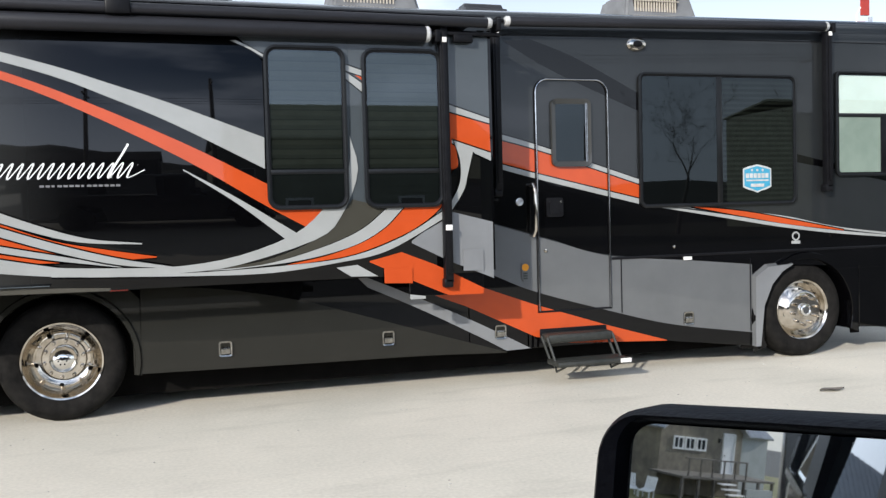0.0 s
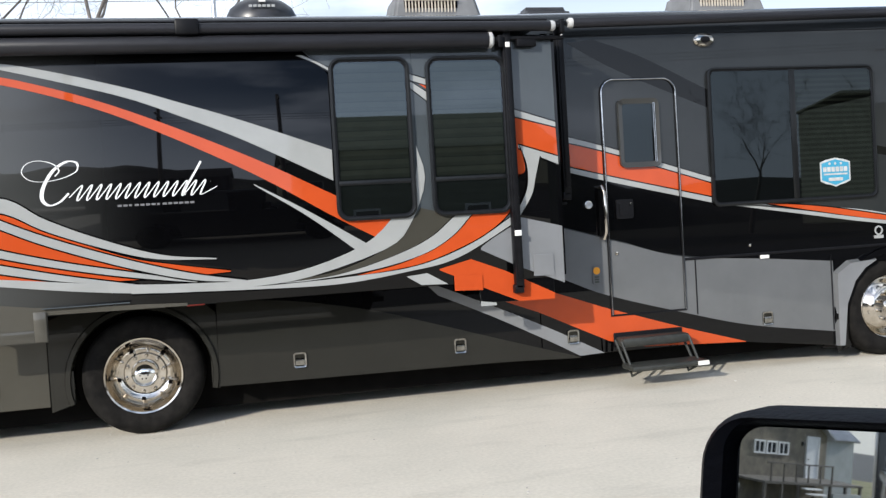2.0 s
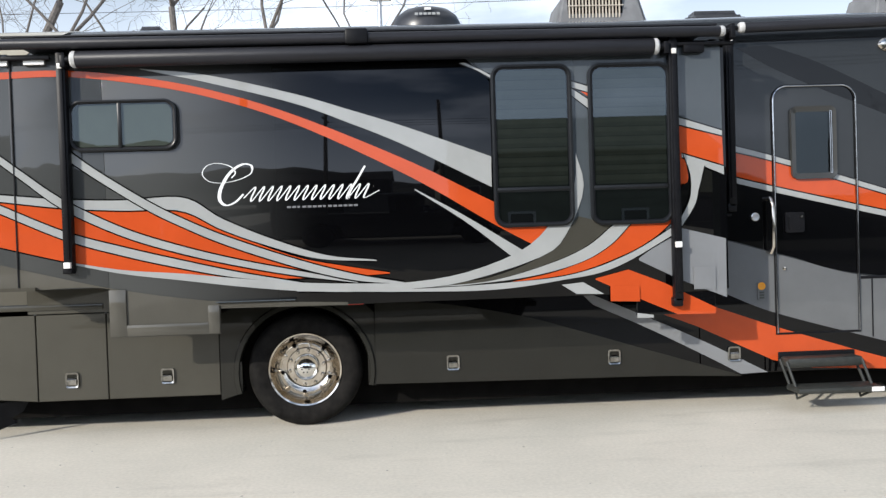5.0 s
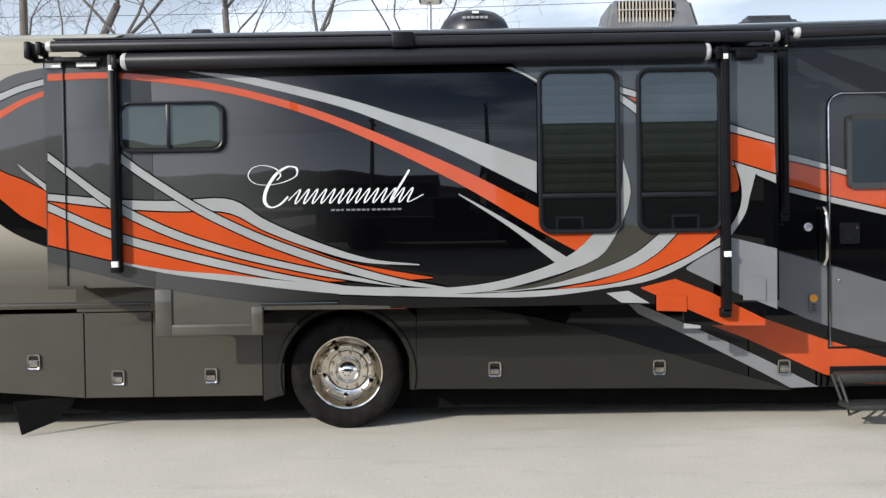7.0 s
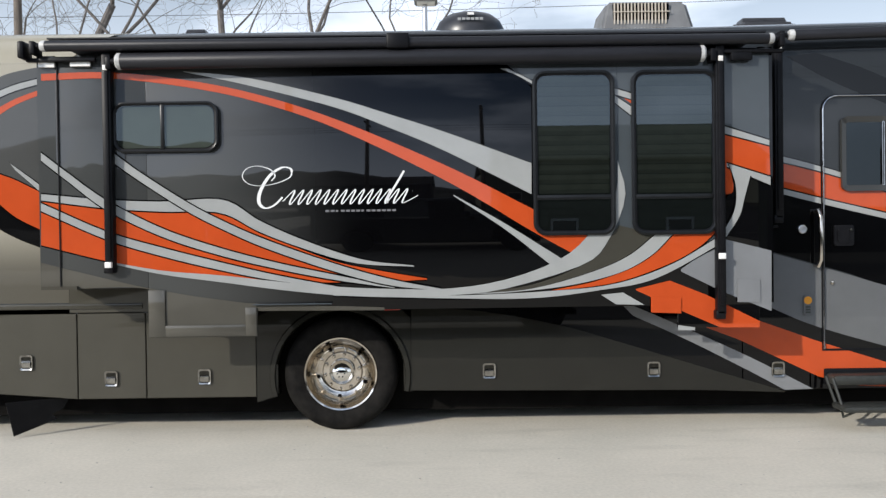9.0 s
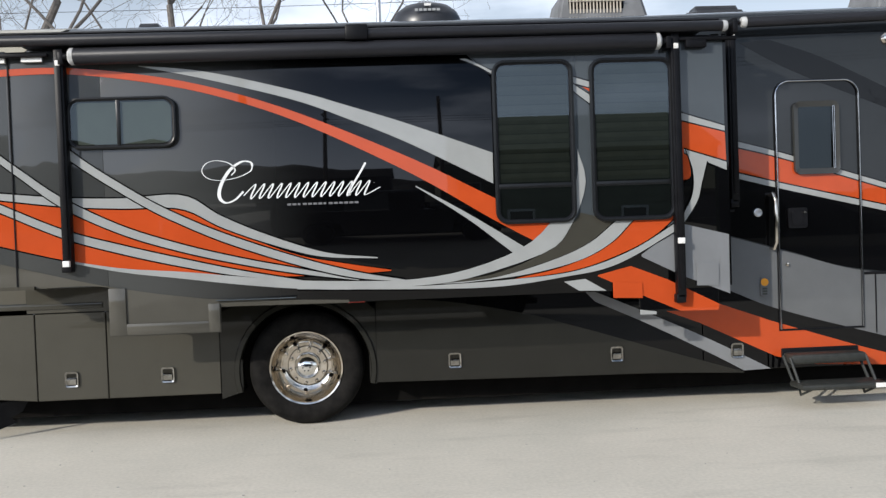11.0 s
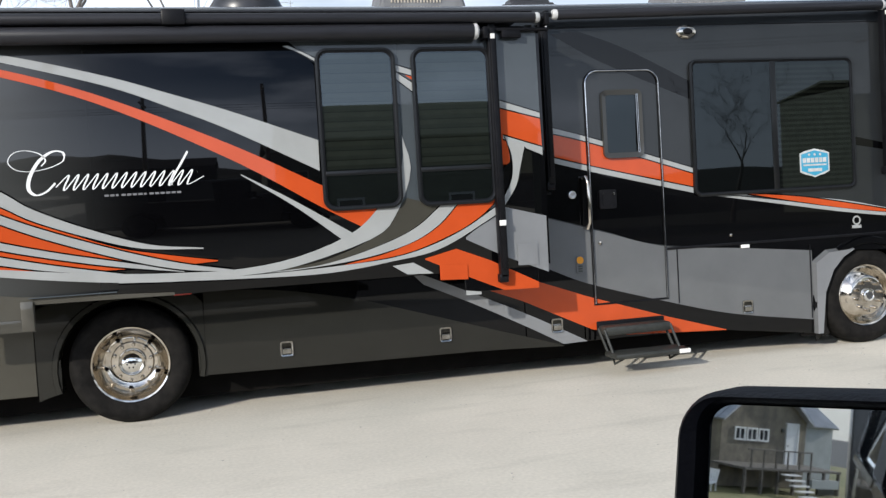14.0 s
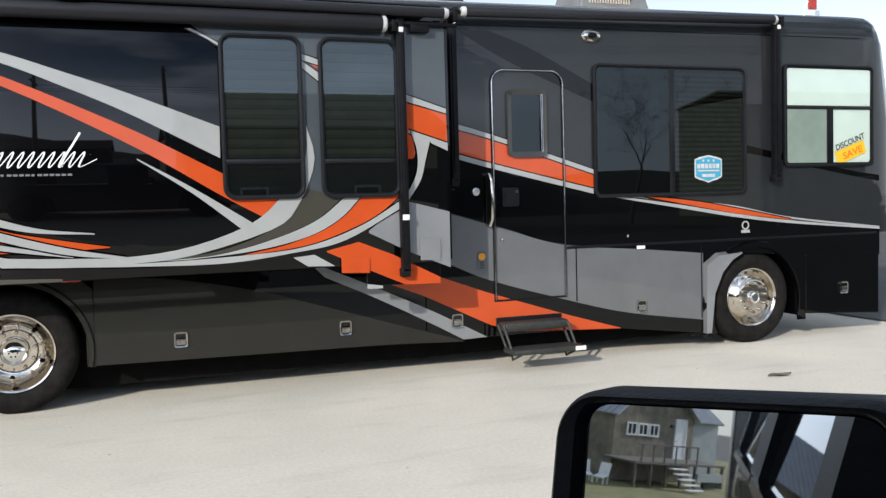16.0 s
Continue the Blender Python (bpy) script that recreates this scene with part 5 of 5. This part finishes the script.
# glass corner: outer top
corner = Vector((1.1605, -6.668, 1.3685))
frame_m = Matrix((
    (side_dir.x, up_dir.x, nrm.x, corner.x),
    (side_dir.y, up_dir.y, nrm.y, corner.y),
    (side_dir.z, up_dir.z, nrm.z, corner.z),
    (0, 0, 0, 1)))


def splay(x, y):
    """The outer edge leans outwards towards the bottom."""
    return x + 0.12 * y * (1 - x / 0.228)


def in_mirror(outline, d0, d1):
    """A slab drawn in the mirror's own plane: along, up, and out of the glass."""
    bm = bmesh.new()
    f = [bm.verts.new((splay(x, y), y, d0)) for x, y in outline]
    b = [bm.verts.new((splay(x, y), y, d1)) for x, y in outline]
    bm.faces.new(f)
    bm.faces.new(b[::-1])
    for k in range(len(f)):
        j = (k + 1) % len(f)
        bm.faces.new((f[k], b[k], b[j], f[j]))
    bmesh.ops.transform(bm, matrix=frame_m, verts=bm.verts)
    return bm


def mirror_rings(levels):
    bm = bmesh.new()
    rows = [[bm.verts.new((splay(x, y), y, d)) for x, y in o] for o, d in levels]
    for a, b in zip(rows, rows[1:]):
        for k in range(len(a)):
            j = (k + 1) % len(a)
            bm.faces.new((a[k], a[j], b[j], b[k]))
    bm.faces.new(rows[-1][::-1])
    bmesh.ops.transform(bm, matrix=frame_m, verts=bm.verts)
    return bm


GW, GH = 0.228, 0.17
mir = part("door_mirror", mirror_rings([
    (rounded(0.0, GW, -GH, 0.0, 0.022, 8), 0.000),
    (rounded(-0.004, GW + 0.004, -GH - 0.004, 0.004, 0.024, 8), 0.012),
    (rounded(-0.018, GW + 0.020, -GH - 0.018, 0.006, 0.034, 8), 0.014),
    (rounded(-0.026, GW + 0.026, -GH - 0.025, 0.010, 0.040, 8), 0.004),
    (rounded(-0.028, GW + 0.028, -GH - 0.027, 0.012, 0.042, 8), -0.03),
    (rounded(-0.024, GW + 0.02, -GH - 0.02, 0.008, 0.05, 8), -0.07),
    (rounded(0.01, GW, -GH + 0.02, -0.015, 0.05, 8), -0.105),
]), M_GRAIN, CAR, "black plastic door mirror housing")
part("mirror_glass", in_mirror(rounded(0.001, GW - 0.001, -GH + 0.001, -0.001, 0.021, 8), 0.001, -0.004), M_MIRROR, mir, "flat mirror glass")
part("mirror_arm", tube(bmesh.new(), [(1.24, -6.82, 1.24), (1.36, -6.90, 1.18), (1.45, -6.95, 1.14)], [0.05, 0.045, 0.05], 12), M_GRAIN, mir)

# ---- what lies behind: house, yard, trees, poles, wooded hill ----
M_STONE = material("tan_stone_render", (0.22, 0.19, 0.14), 0.9, 0, (0.12, 0.105, 0.085), 1.6, 0.6, 14)
M_PALE = material("pale_grey_siding", (0.36, 0.38, 0.38), 0.8, 0, (0.31, 0.33, 0.33), 2)
M_ROOF = material("ribbed_metal_roof", (0.42, 0.44, 0.47), 0.4, 0.5, (0.35, 0.36, 0.39), 3)
M_WPAINT = material("white_house_paint", (0.75, 0.75, 0.74), 0.6, 0, (0.65, 0.65, 0.64), 5)
M_PANE = material("house_window_glass", (0.02, 0.025, 0.03), 0.05)
M_DECK = material("weathered_deck_wood", (0.13, 0.115, 0.10), 0.85, 0, (0.07, 0.062, 0.055), 5, 0.3, 30)
M_GRASS = material("dry_lawn", (0.10, 0.11, 0.035), 0.95, 0, (0.19, 0.165, 0.07), 0.7, 0.6, 60)
M_ASPHALT = material("dark_asphalt_road", (0.045, 0.045, 0.045), 0.9, 0, (0.03, 0.03, 0.03), 2, 0.4, 80)
M_LEAF = material("dark_foliage", (0.035, 0.05, 0.022), 0.8, 0, (0.06, 0.075, 0.03), 3)
M_WOOD = material("winter_wooded_hill", (0.036, 0.036, 0.027), 0.95, 0, (0.016, 0.018, 0.014), 0.35, 0.8, 1.2)

tagged(part("lawn", sheet([-70, -60, -52, -46, -42, -38, -34, -30, -27, -25, -23, -21, -19], [-24, -16, -8, 0, 8, 16], 0.02), M_GRASS), "dry patchy lawn in front of the house", "lawn", kind="structure")
# out of view; its near edge is brought to y=-9.1 to darken the paint's reflections
tagged(part("road", sheet([-120, -60, -40, -30, -26, -22, -18, -14, -10, -5, 0, 20, 60, 120], [-22, -17, -12.5, -9.1], 0.015), M_ASPHALT), "unseen dark asphalt road, widened towards the car to darken paint reflections", "road", kind="structure")
# added ground, out of view, that keeps pale concrete out of the nose reflections
tagged(part("dark_reflection_ground", sheet([9.0, 20, 40, 70], [-9.0, 0, 20, 60], 0.016), M_ASPHALT), "unseen dark asphalt added to darken reflections in the nose panel", "road", kind="structure")
M_VERGE = material("winter_scrub", (0.05, 0.048, 0.03), 0.95, 0, (0.03, 0.03, 0.02), 0.6, 0.6, 20)
tagged(part("verge", sheet([-120, -60, -24, -18, -14, -10, 0, 20, 60, 120], [-75, -50, -30, -22.2], 0.012), M_VERGE), "dry winter scrub verge", "grass", kind="structure")

HOUSE = thing("house", "tan stone house with white windows, door and wooden deck", "house", (-48.5, -7.3, -3.25))
HOUSE.rotation_euler = (0, 0, radians(35))     # the stone wall runs along local x, away from the corner


def hpart(nm, bm, mat, parent=None, label="", smooth=False):
    for v in bm.verts:
        v.co.y = -v.co.y
    return part(nm, bm, mat, parent or HOUSE, label, smooth)


# drawn with x along the stone wall, y out of it, z up
hw = slab(bmesh.new(), [(0.0, 0.0), (6.6, 0.0), (6.6, 3.3), (3.3, 5.6), (0.0, 3.3)], 0.0, -0.3)
hpart("stone_wall", hw, M_STONE)
hpart("side_wall", boxed(-0.0, 0.25, -7.5, -0.3, 0.0, 3.3), M_PALE, label="pale grey side wall")
hpart("annex_wall", boxed(-3.4, -0.01, -5.0, -0.7, 0.0, 3.15), M_PALE, label="pale grey annex wall")
ar = bmesh.new()
box(ar, -3.6, 0.0, 0.0, 3.2, 0.0, 0.08)
for k in range(14):
    box(ar, -3.55 + 0.26 * k, -3.50 + 0.26 * k, 0.0, 3.2, 0.08, 0.13)
bmesh.ops.transform(ar, matrix=Matrix.Translation((0, -0.5, 3.1)) @ Matrix.Rotation(radians(146), 4, "X") @ Matrix.Diagonal((1, 1, -1, 1)), verts=ar.verts)
hpart("annex_roof", ar, M_ROOF, label="ribbed grey metal annex roof")
hpart("back_wall", boxed(0.0, 6.6, -7.8, -7.5, 0.0, 3.3), M_PALE)
hpart("far_wall", boxed(6.35, 6.6, -7.5, -0.3, 0.0, 3.3), M_STONE)
for s in (-1, 1):
    rm = bmesh.new()
    box(rm, -0.3, 3.75, -8.1, 0.35, 0.0, 0.10)
    n_rib = 22
    for k in range(n_rib):
        box(rm, -0.3, 3.75, -8.05 + 8.35 * k / n_rib, -8.05 + 8.35 * k / n_rib + 0.05, 0.10, 0.15)
    ang = math.atan2(2.3, 3.3)
    mm = Matrix.Translation((0, 0, 3.3)) @ Matrix.Rotation(-ang, 4, "Y")
    if s > 0:
        mm = Matrix.Translation((6.6, 0, 0)) @ Matrix.Diagonal((-1, 1, 1, 1)) @ mm
    bmesh.ops.transform(rm, matrix=mm, verts=rm.verts)
    hpart("roof", rm, M_ROOF, label="ribbed grey metal roof")
for k in range(3):
    x = 3.05 + 0.90 * k
    wf = hpart("house_window", ring(bmesh.new(), [(x, 2.22), (x + 0.80, 2.22), (x + 0.80, 2.86), (x, 2.86)], [(x + 0.09, 2.30), (x + 0.71, 2.30), (x + 0.71, 2.78), (x + 0.09, 2.78)], 0.06, -0.02), M_WPAINT, label="white framed window")
    hpart("pane", boxed(x + 0.08, x + 0.72, 0.0, 0.02, 2.29, 2.79), M_PANE, wf)
    hpart("mullion", boxed(x + 0.37, x + 0.43, 0.02, 0.05, 2.29, 2.79), M_WPAINT, wf)
hd = hpart("house_door", boxed(0.75, 1.6, 0.0, 0.05, 1.2, 3.15), M_WPAINT, label="white panelled door")
hpart("door_frame", ring(bmesh.new(), [(0.66, 1.18), (1.69, 1.18), (1.69, 3.25), (0.66, 3.25)], [(0.75, 1.2), (1.6, 1.2), (1.6, 3.15), (0.75, 3.15)], 0.08, 0.0), M_WPAINT, hd)
hpart("door_knob", lathe(bmesh.new(), [(0.03, 0.05), (0.04, 0.09), (0.001, 0.11)], 12), M_INK, hd).location = (1.52, 0, 2.1)
hpart("wall_lamp", boxed(1.95, 2.05, 0.0, 0.12, 2.75, 2.95), M_INK)
hpart("deck_floor", boxed(-0.2, 7.2, 0.0, 2.0, 1.08, 1.18), M_DECK, label="weathered wooden deck")
for k in range(7):
    hpart("deck_post", boxed(-0.15 + 1.2 * k, -0.03 + 1.2 * k, 1.85, 1.97, 0.0, 1.1), M_DECK)
for k in range(5):
    hpart("stair_tread", boxed(3.4, 4.6, 2.0 + 0.25 * k, 2.27 + 0.25 * k, 0.92 - 0.21 * k, 0.97 - 0.21 * k), M_WPAINT, label="pale stair tread")
hpart("planter", boxed(0.1, 2.3, 1.8, 2.1, 0.35, 0.75), M_PALE)
hpart("cellar_hatch", boxed(0.4, 1.8, 1.98, 2.12, 0.05, 0.33), M_PANE)
for k in range(6):
    hpart("rail_post", boxed(2.2 + 0.9 * k, 2.26 + 0.9 * k, 1.9, 1.96, 1.18, 2.0), M_DECK)
hpart("rail", boxed(2.2, 7.0, 1.88, 1.98, 1.98, 2.04), M_DECK)


def lawn_chair(x, y, turn):
    c = thing("lawn_chair", "white slatted lawn chair standing on the grass", "chair", (x, y, grade(x, y) + 0.02), "lawn chairs")
    c.rotation_euler = (0, 0, radians(turn))
    part("seat", boxed(-0.28, 0.28, -0.25, 0.3, 0.33, 0.37, 0.01, m=Matrix.Rotation(radians(8), 4, "X")), M_WPAINT, c)
    for k in range(5):
        part("back_slat", boxed(-0.27 + 0.11 * k, -0.18 + 0.11 * k, 0.27, 0.30, 0.35, 1.0, m=Matrix.Translation((0, 0.29, 0.36)) @ Matrix.Rotation(radians(-24), 4, "X") @ Matrix.Translation((0, -0.29, -0.36))), M_WPAINT, c, smooth=False)
    for sx in (-0.27, 0.25):
        for sy in (-0.22, 0.25):
            part("leg", boxed(sx, sx + 0.05, sy, sy + 0.05, 0.0, 0.36), M_WPAINT, c, smooth=False)


lawn_chair(-41.0, -2.6, 70)
lawn_chair(-40.8, -3.3, 110)


def leaf_mass(bm, centre, size, count, leaf, rng):
    """Many small tilted leaves filling a lumpy volume."""
    for _ in range(count):
        d = Vector((rng.gauss(0, 1), rng.gauss(0, 1), rng.gauss(0, 1)))
        d = d.normalized() * rng.random() ** 0.45
        p = Vector(centre) + Vector((d.x * size[0], d.y * size[1], d.z * size[2])) * (0.8 + 0.4 * noise.noise(d * 2.2 + Vector(centre)))
        a = Vector((rng.gauss(0, 1), rng.gauss(0, 1), rng.gauss(0, 1))).normalized() * leaf
        b = a.orthogonal().normalized() * leaf * 0.6
        bm.faces.new([bm.verts.new(q) for q in (p - a, p + b, p + a, p - b)])


rng = random.Random(5)
hb = bmesh.new()
for k in range(9):
    leaf_mass(hb, (-47.5 + 0.3 * k, -2.6 + 0.7 * k, -2.2), (1.3, 1.0, 1.5), 500, 0.12, rng)
tagged(part("hedge", hb, M_LEAF, smooth=False), "dark overgrown hedge beside the house", "hedge", kind="stuff")


def bare_tree(x, y, h, r, seed, lean=(0.0, 0.0), spread=0.55):
    """A leafless tree: tapered trunk and limbs that fork again and again."""
    rg = random.Random(seed)
    t = thing("tree", "tall bare winter tree with forking grey-brown limbs", "tree", (x, y, grade(x, y)), "bare trees")
    trunk, limbs = bmesh.new(), bmesh.new()

    def grow(bm, p, d, length, rad, level):
        pts, rr = [p.copy()], [rad]
        q, dd = p.copy(), d.copy()
        n = 5
        for i in range(n):
            dd = (dd + Vector((rg.gauss(0, 0.10), rg.gauss(0, 0.10), rg.gauss(0.03, 0.06))) * (1 + 0.4 * level)).normalized()
            q = q + dd * length / n
            pts.append(q.copy())
            rr.append(max(0.005, rad * (1 - 0.45 * (i + 1) / n)))
        tube(bm, pts, rr, 8 if level < 2 else 5 if level < 4 else 3, caps=False)
        if level >= 6:
            return
        for k in range(2 if level else 3):
            side = dd.orthogonal()
            side.rotate(Matrix.Rotation(rg.uniform(0, 2 * math.pi), 3, dd))
            nd = (dd + side * rg.uniform(spread * 0.6, spread * 1.4)).normalized()
            grow(limbs, q, nd, length * rg.uniform(0.6, 0.85), rr[-1] * rg.uniform(0.42, 0.62), level + 1)
        if level > 0:
            for i in (2, 3, 4):
                if rg.random() < 0.8:
                    side = dd.orthogonal()
                    side.rotate(Matrix.Rotation(rg.uniform(0, 2 * math.pi), 3, dd))
                    grow(limbs, pts[i], (dd * 0.5 + side * 0.8).normalized(), length * rg.uniform(0.4, 0.6), rr[i] * 0.3, level + 2)
    grow(trunk, Vector((0, 0, -0.1)), Vector((lean[0], lean[1], 1)).normalized(), h * 0.42, r, 0)
    part("trunk", trunk, M_BARK, t)
    part("limb_crown", limbs, M_BARK, t)


bare_tree(-10.05, 16.0, 21.0, 0.19, 3, (0.0, 0.0))
bare_tree(-6.1, 16.0, 17.0, 0.17, 11, (-0.10, 0.0))
bare_tree(-4.85, 16.0, 18.5, 0.15, 7, (0.0, 0))
bare_tree(-4.4, 16.0, 17.5, 0.15, 21, (0.26, 0.0))
bare_tree(-8.4, 17.5, 14.5, 0.12, 17, (0.04, 0.0))
bare_tree(-1.5, 19.0, 15.5, 0.12, 23, (0.05, 0.0))
bare_tree(-14.5, 22.0, 15.0, 0.2, 31)
bare_tree(-8.5, 27.0, 15.0, 0.2, 41)
bare_tree(34.5, -32.5, 10.0, 0.16, 51)
bare_tree(26.0, -33.0, 7.5, 0.14, 57)

M_POLE = material("weathered_pole_wood", (0.19, 0.165, 0.135), 0.9, 0, (0.12, 0.10, 0.085), 6, 0.4, 25, stretch=(1, 1, 0.1))
lp = thing("flood_light_pole", "grey pole carrying a boxy flood light", "light pole", (0.52, 15.0, 0.0))
part("pole", tube(bmesh.new(), [(0, 0, 0), (0, 0, 7.45)], [0.09, 0.06], 12), M_STEEL, lp)
part("lamp_head", loft_box(-0.27, 0.32, -0.35, 0.25, 7.42, 7.68, 0.04, 0.04, 0.03), M_HOUSING, lp)
part("lamp_lens", boxed(-0.2, 0.25, -0.28, 0.18, 7.40, 7.425), M_WHITE, lp)
sgn = thing("sign_post", "small red and white sign on a thin post", "sign", (10.7, 3.3, 0.0))
part("post", tube(bmesh.new(), [(0, 0, 0), (0, 0, 4.2)], 0.03, 8), M_STEEL, sgn)
part("sign_panel", boxed(-0.16, -0.03, -0.02, 0.02, 4.22, 4.5), M_RED, sgn)
for x, y, h in ((3.0, -24.0, 11.5), (-4.4, -24.5, 10.5), (-28.0, -24.0, 10.5), (28.0, -24.0, 10.5), (-12.05, 20.0, 11.5)):
    up = thing("utility_pole", "weathered wooden utility pole with crossarm", "utility pole", (x, y, grade(x, y)), "utility poles")
    part("pole", tube(bmesh.new(), [(0, 0, 0), (0.03, 0, h * 0.5), (0, 0, h)], [0.16, 0.14, 0.11], 12), M_POLE, up)
    part("crossarm", boxed(-0.05, 0.05, -1.1, 1.1, h - 0.8, h - 0.68), M_POLE, up)
    for k in (-0.95, 0.0, 0.95):
        part("insulator", lathe(bmesh.new(), [(0.05, 0), (0.06, 0.06), (0.03, 0.12), (0.001, 0.13)], 12, "z"), M_WHITE, up, at=(0, k, h - 0.68))
for y, z0, z1 in ((-24.9, 9.9, 9.9), (-24.0, 9.9, 9.9), (-23.0, 9.9, 9.9)):
    pts = [(-28 + 56 * k / 24, y, z0 - 0.9 * (1 - (2 * k / 24 - 1) ** 2)) for k in range(25)]
    tagged(part("overhead_wire", tube(bmesh.new(), pts, 0.018, 5), M_TRIM), "thin dark overhead wire between the poles", "cable")
pts = [(-40 + 70 * k / 24, 22.0, 9.6 + 0.4 * k / 24 - 0.8 * (1 - (2 * k / 24 - 1) ** 2)) for k in range(25)]
tagged(part("overhead_wire", tube(bmesh.new(), pts, 0.009, 5), M_TRIM), "thin dark overhead wire behind the trees", "cable")


def hill(y0, depth, height, x0, x1, seed, steps=160, ends=(9999, 1, -9999)):
    """A long wooded ridge with an uneven, tree-topped outline."""
    bm = bmesh.new()
    rows = []
    for i in range(steps + 1):
        x = x0 + (x1 - x0) * i / steps
        crest = height * (0.82 + 0.22 * noise.noise(Vector((x * 0.02, seed, 0))) + 0.10 * noise.noise(Vector((x * 0.11, seed, 3))) + 0.05 * noise.noise(Vector((x * 0.5, seed, 6))))
        fall = max(0.0, min(1.0, (x - ends[0]) / ends[1]))
        if x < ends[2]:
            fall = max(0.0, min(1.0, (ends[2] - x) / ends[1]))
        crest *= 1 - 0.72 * fall * fall * (3 - 2 * fall)
        row = []
        for k in range(13):
            u = k / 12
            z = crest * math.sin(math.pi / 2 * min(1, u * 1.15)) ** 0.8
            j = Vector((x * 0.25, u * 9, seed))
            row.append(bm.verts.new((x + 0.8 * noise.noise(j), y0 - depth * u + 1.8 * noise.noise(j * 1.7), z + (0.9 * noise.noise(j * 2.3) if k else -0.5))))
        rows.append(row)
    for a, b in zip(rows, rows[1:]):
        for k in range(12):
            bm.faces.new((a[k], b[k], b[k + 1], a[k + 1]))
    return bm


tagged(part("wooded_hill", hill(-58, 45, 11.2, -220, 220, 2.0, 220, (32, 12, 14)), M_WOOD), "dark wooded hillside beyond the road", "hill", kind="structure")
tagged(part("far_hill", hill(-300, 160, 60, -700, 500, 9.0, 90, (-120, 140, -9999)), M_WOOD), "far wooded hill behind the house", "hill", kind="structure")

M_SIDING = material("grey_green_siding", (0.24, 0.26, 0.20), 0.8, 0, (0.18, 0.19, 0.15), 1.5)
M_SHED = material("dark_stained_boards", (0.03, 0.028, 0.026), 0.85, 0, (0.018, 0.017, 0.016), 3)


def boarded_building(nm, label, x0, x1, y, depth, eave, ridge, mat):
    """A long low building with lapped boards, a ridge roof, windows and a door on the side to the road."""
    b = thing(nm, label, "building", (x0, y, 0.0))
    w = x1 - x0
    part("core", boxed(0.02, w - 0.02, -depth + 0.02, -0.02, -0.2, eave), mat, b, smooth=False)
    n = int(eave / 0.3)
    for k in range(n):
        bm = bmesh.new()
        vs = [bm.verts.new(p) for p in ((0, 0.04, eave * k / n), (w, 0.04, eave * k / n), (w, 0.005, eave * (k + 1) / n), (0, 0.005, eave * (k + 1) / n), (0, 0.0, eave * k / n), (w, 0.0, eave * k / n))]
        bm.faces.new(vs[:4])
        bm.faces.new((vs[0], vs[4], vs[5], vs[1]))
        part("board", bm, mat, b, smooth=False)
    rf = bmesh.new()
    pr = [(0.12, eave - 0.1), (-depth / 2, ridge), (-depth - 0.12, eave - 0.1), (-depth - 0.12, eave), (-depth / 2, ridge + 0.14), (0.12, eave)]
    ends_ = [[rf.verts.new((x, yy, zz)) for yy, zz in pr] for x in (-0.12, w + 0.12)]
    for k in range(6):
        rf.faces.new((ends_[0][k], ends_[0][(k + 1) % 6], ends_[1][(k + 1) % 6], ends_[1][k]))
    for e in ends_:
        rf.faces.new(e)
    part("roof", rf, mat, b, smooth=False)
    for k in range(max(1, int(w / 5))):
        x = 2.0 + 5.0 * k
        if x + 1.2 < w:
            wd = part("window", ring(bmesh.new(), [(x, 1.2), (x + 1.2, 1.2), (x + 1.2, 2.3), (x, 2.3)], [(x + 0.1, 1.3), (x + 1.1, 1.3), (x + 1.1, 2.2), (x + 0.1, 2.2)], 0.09, 0.0), M_WPAINT, b, smooth=False)
            part("pane", boxed(x + 0.09, x + 1.11, 0.045, 0.06, 1.29, 2.21), M_PANE, wd, smooth=False)
    return b


boarded_building("warehouse", "long grey-green boarded warehouse across the road", 3.6, 15.0, -32.0, 10.0, 4.9, 6.8, M_SIDING)
boarded_building("barn", "grey-green boarded barn across the road", 37.4, 50.0, -36.0, 9.0, 7.4, 8.0, M_SIDING)
boarded_building("shed", "low dark boarded shed across the road", -10.0, -0.4, -27.0, 6.0, 3.3, 4.3, M_SHED)

# leaf litter on the lot
lf = thing("dead_leaf", "curled brown dead leaf lying on the concrete", "leaf", (5.885, -1.42, 0.004))
lb = bmesh.new()
leaf_rows = [[lb.verts.new((-0.12 + 0.24 * i / 8, j * 0.045 * math.sin(math.pi * i / 8), 0.006 + 0.012 * abs(j) + 0.004 * math.sin(i * 0.9))) for j in (-1, 0, 1)] for i in range(9)]
for a, b in zip(leaf_rows, leaf_rows[1:]):
    for k in range(2):
        lb.faces.new((a[k], a[k + 1], b[k + 1], b[k]))
bmesh.ops.remove_doubles(lb, verts=lb.verts, dist=1e-4)
part("blade", lb, M_DECK, lf)
grit = bmesh.new()
rg = random.Random(9)
for _ in range(420):
    x, y, s = rg.uniform(-6, 11), rg.uniform(-6.0, 0.2), rg.uniform(0.003, 0.009)
    r_ = bmesh.ops.create_icosphere(grit, subdivisions=1, radius=s)
    for v in r_["verts"]:
        v.co = Vector((v.co.x * rg.uniform(0.8, 1.5) + x, v.co.y + y, v.co.z * 0.5 + s * 0.3))
tagged(part("loose_grit", grit, material("grey_grit", (0.36, 0.34, 0.31), 0.9, 0, (0.48, 0.46, 0.42), 9)), "loose grey grit scattered on the concrete", "grit", kind="stuff")
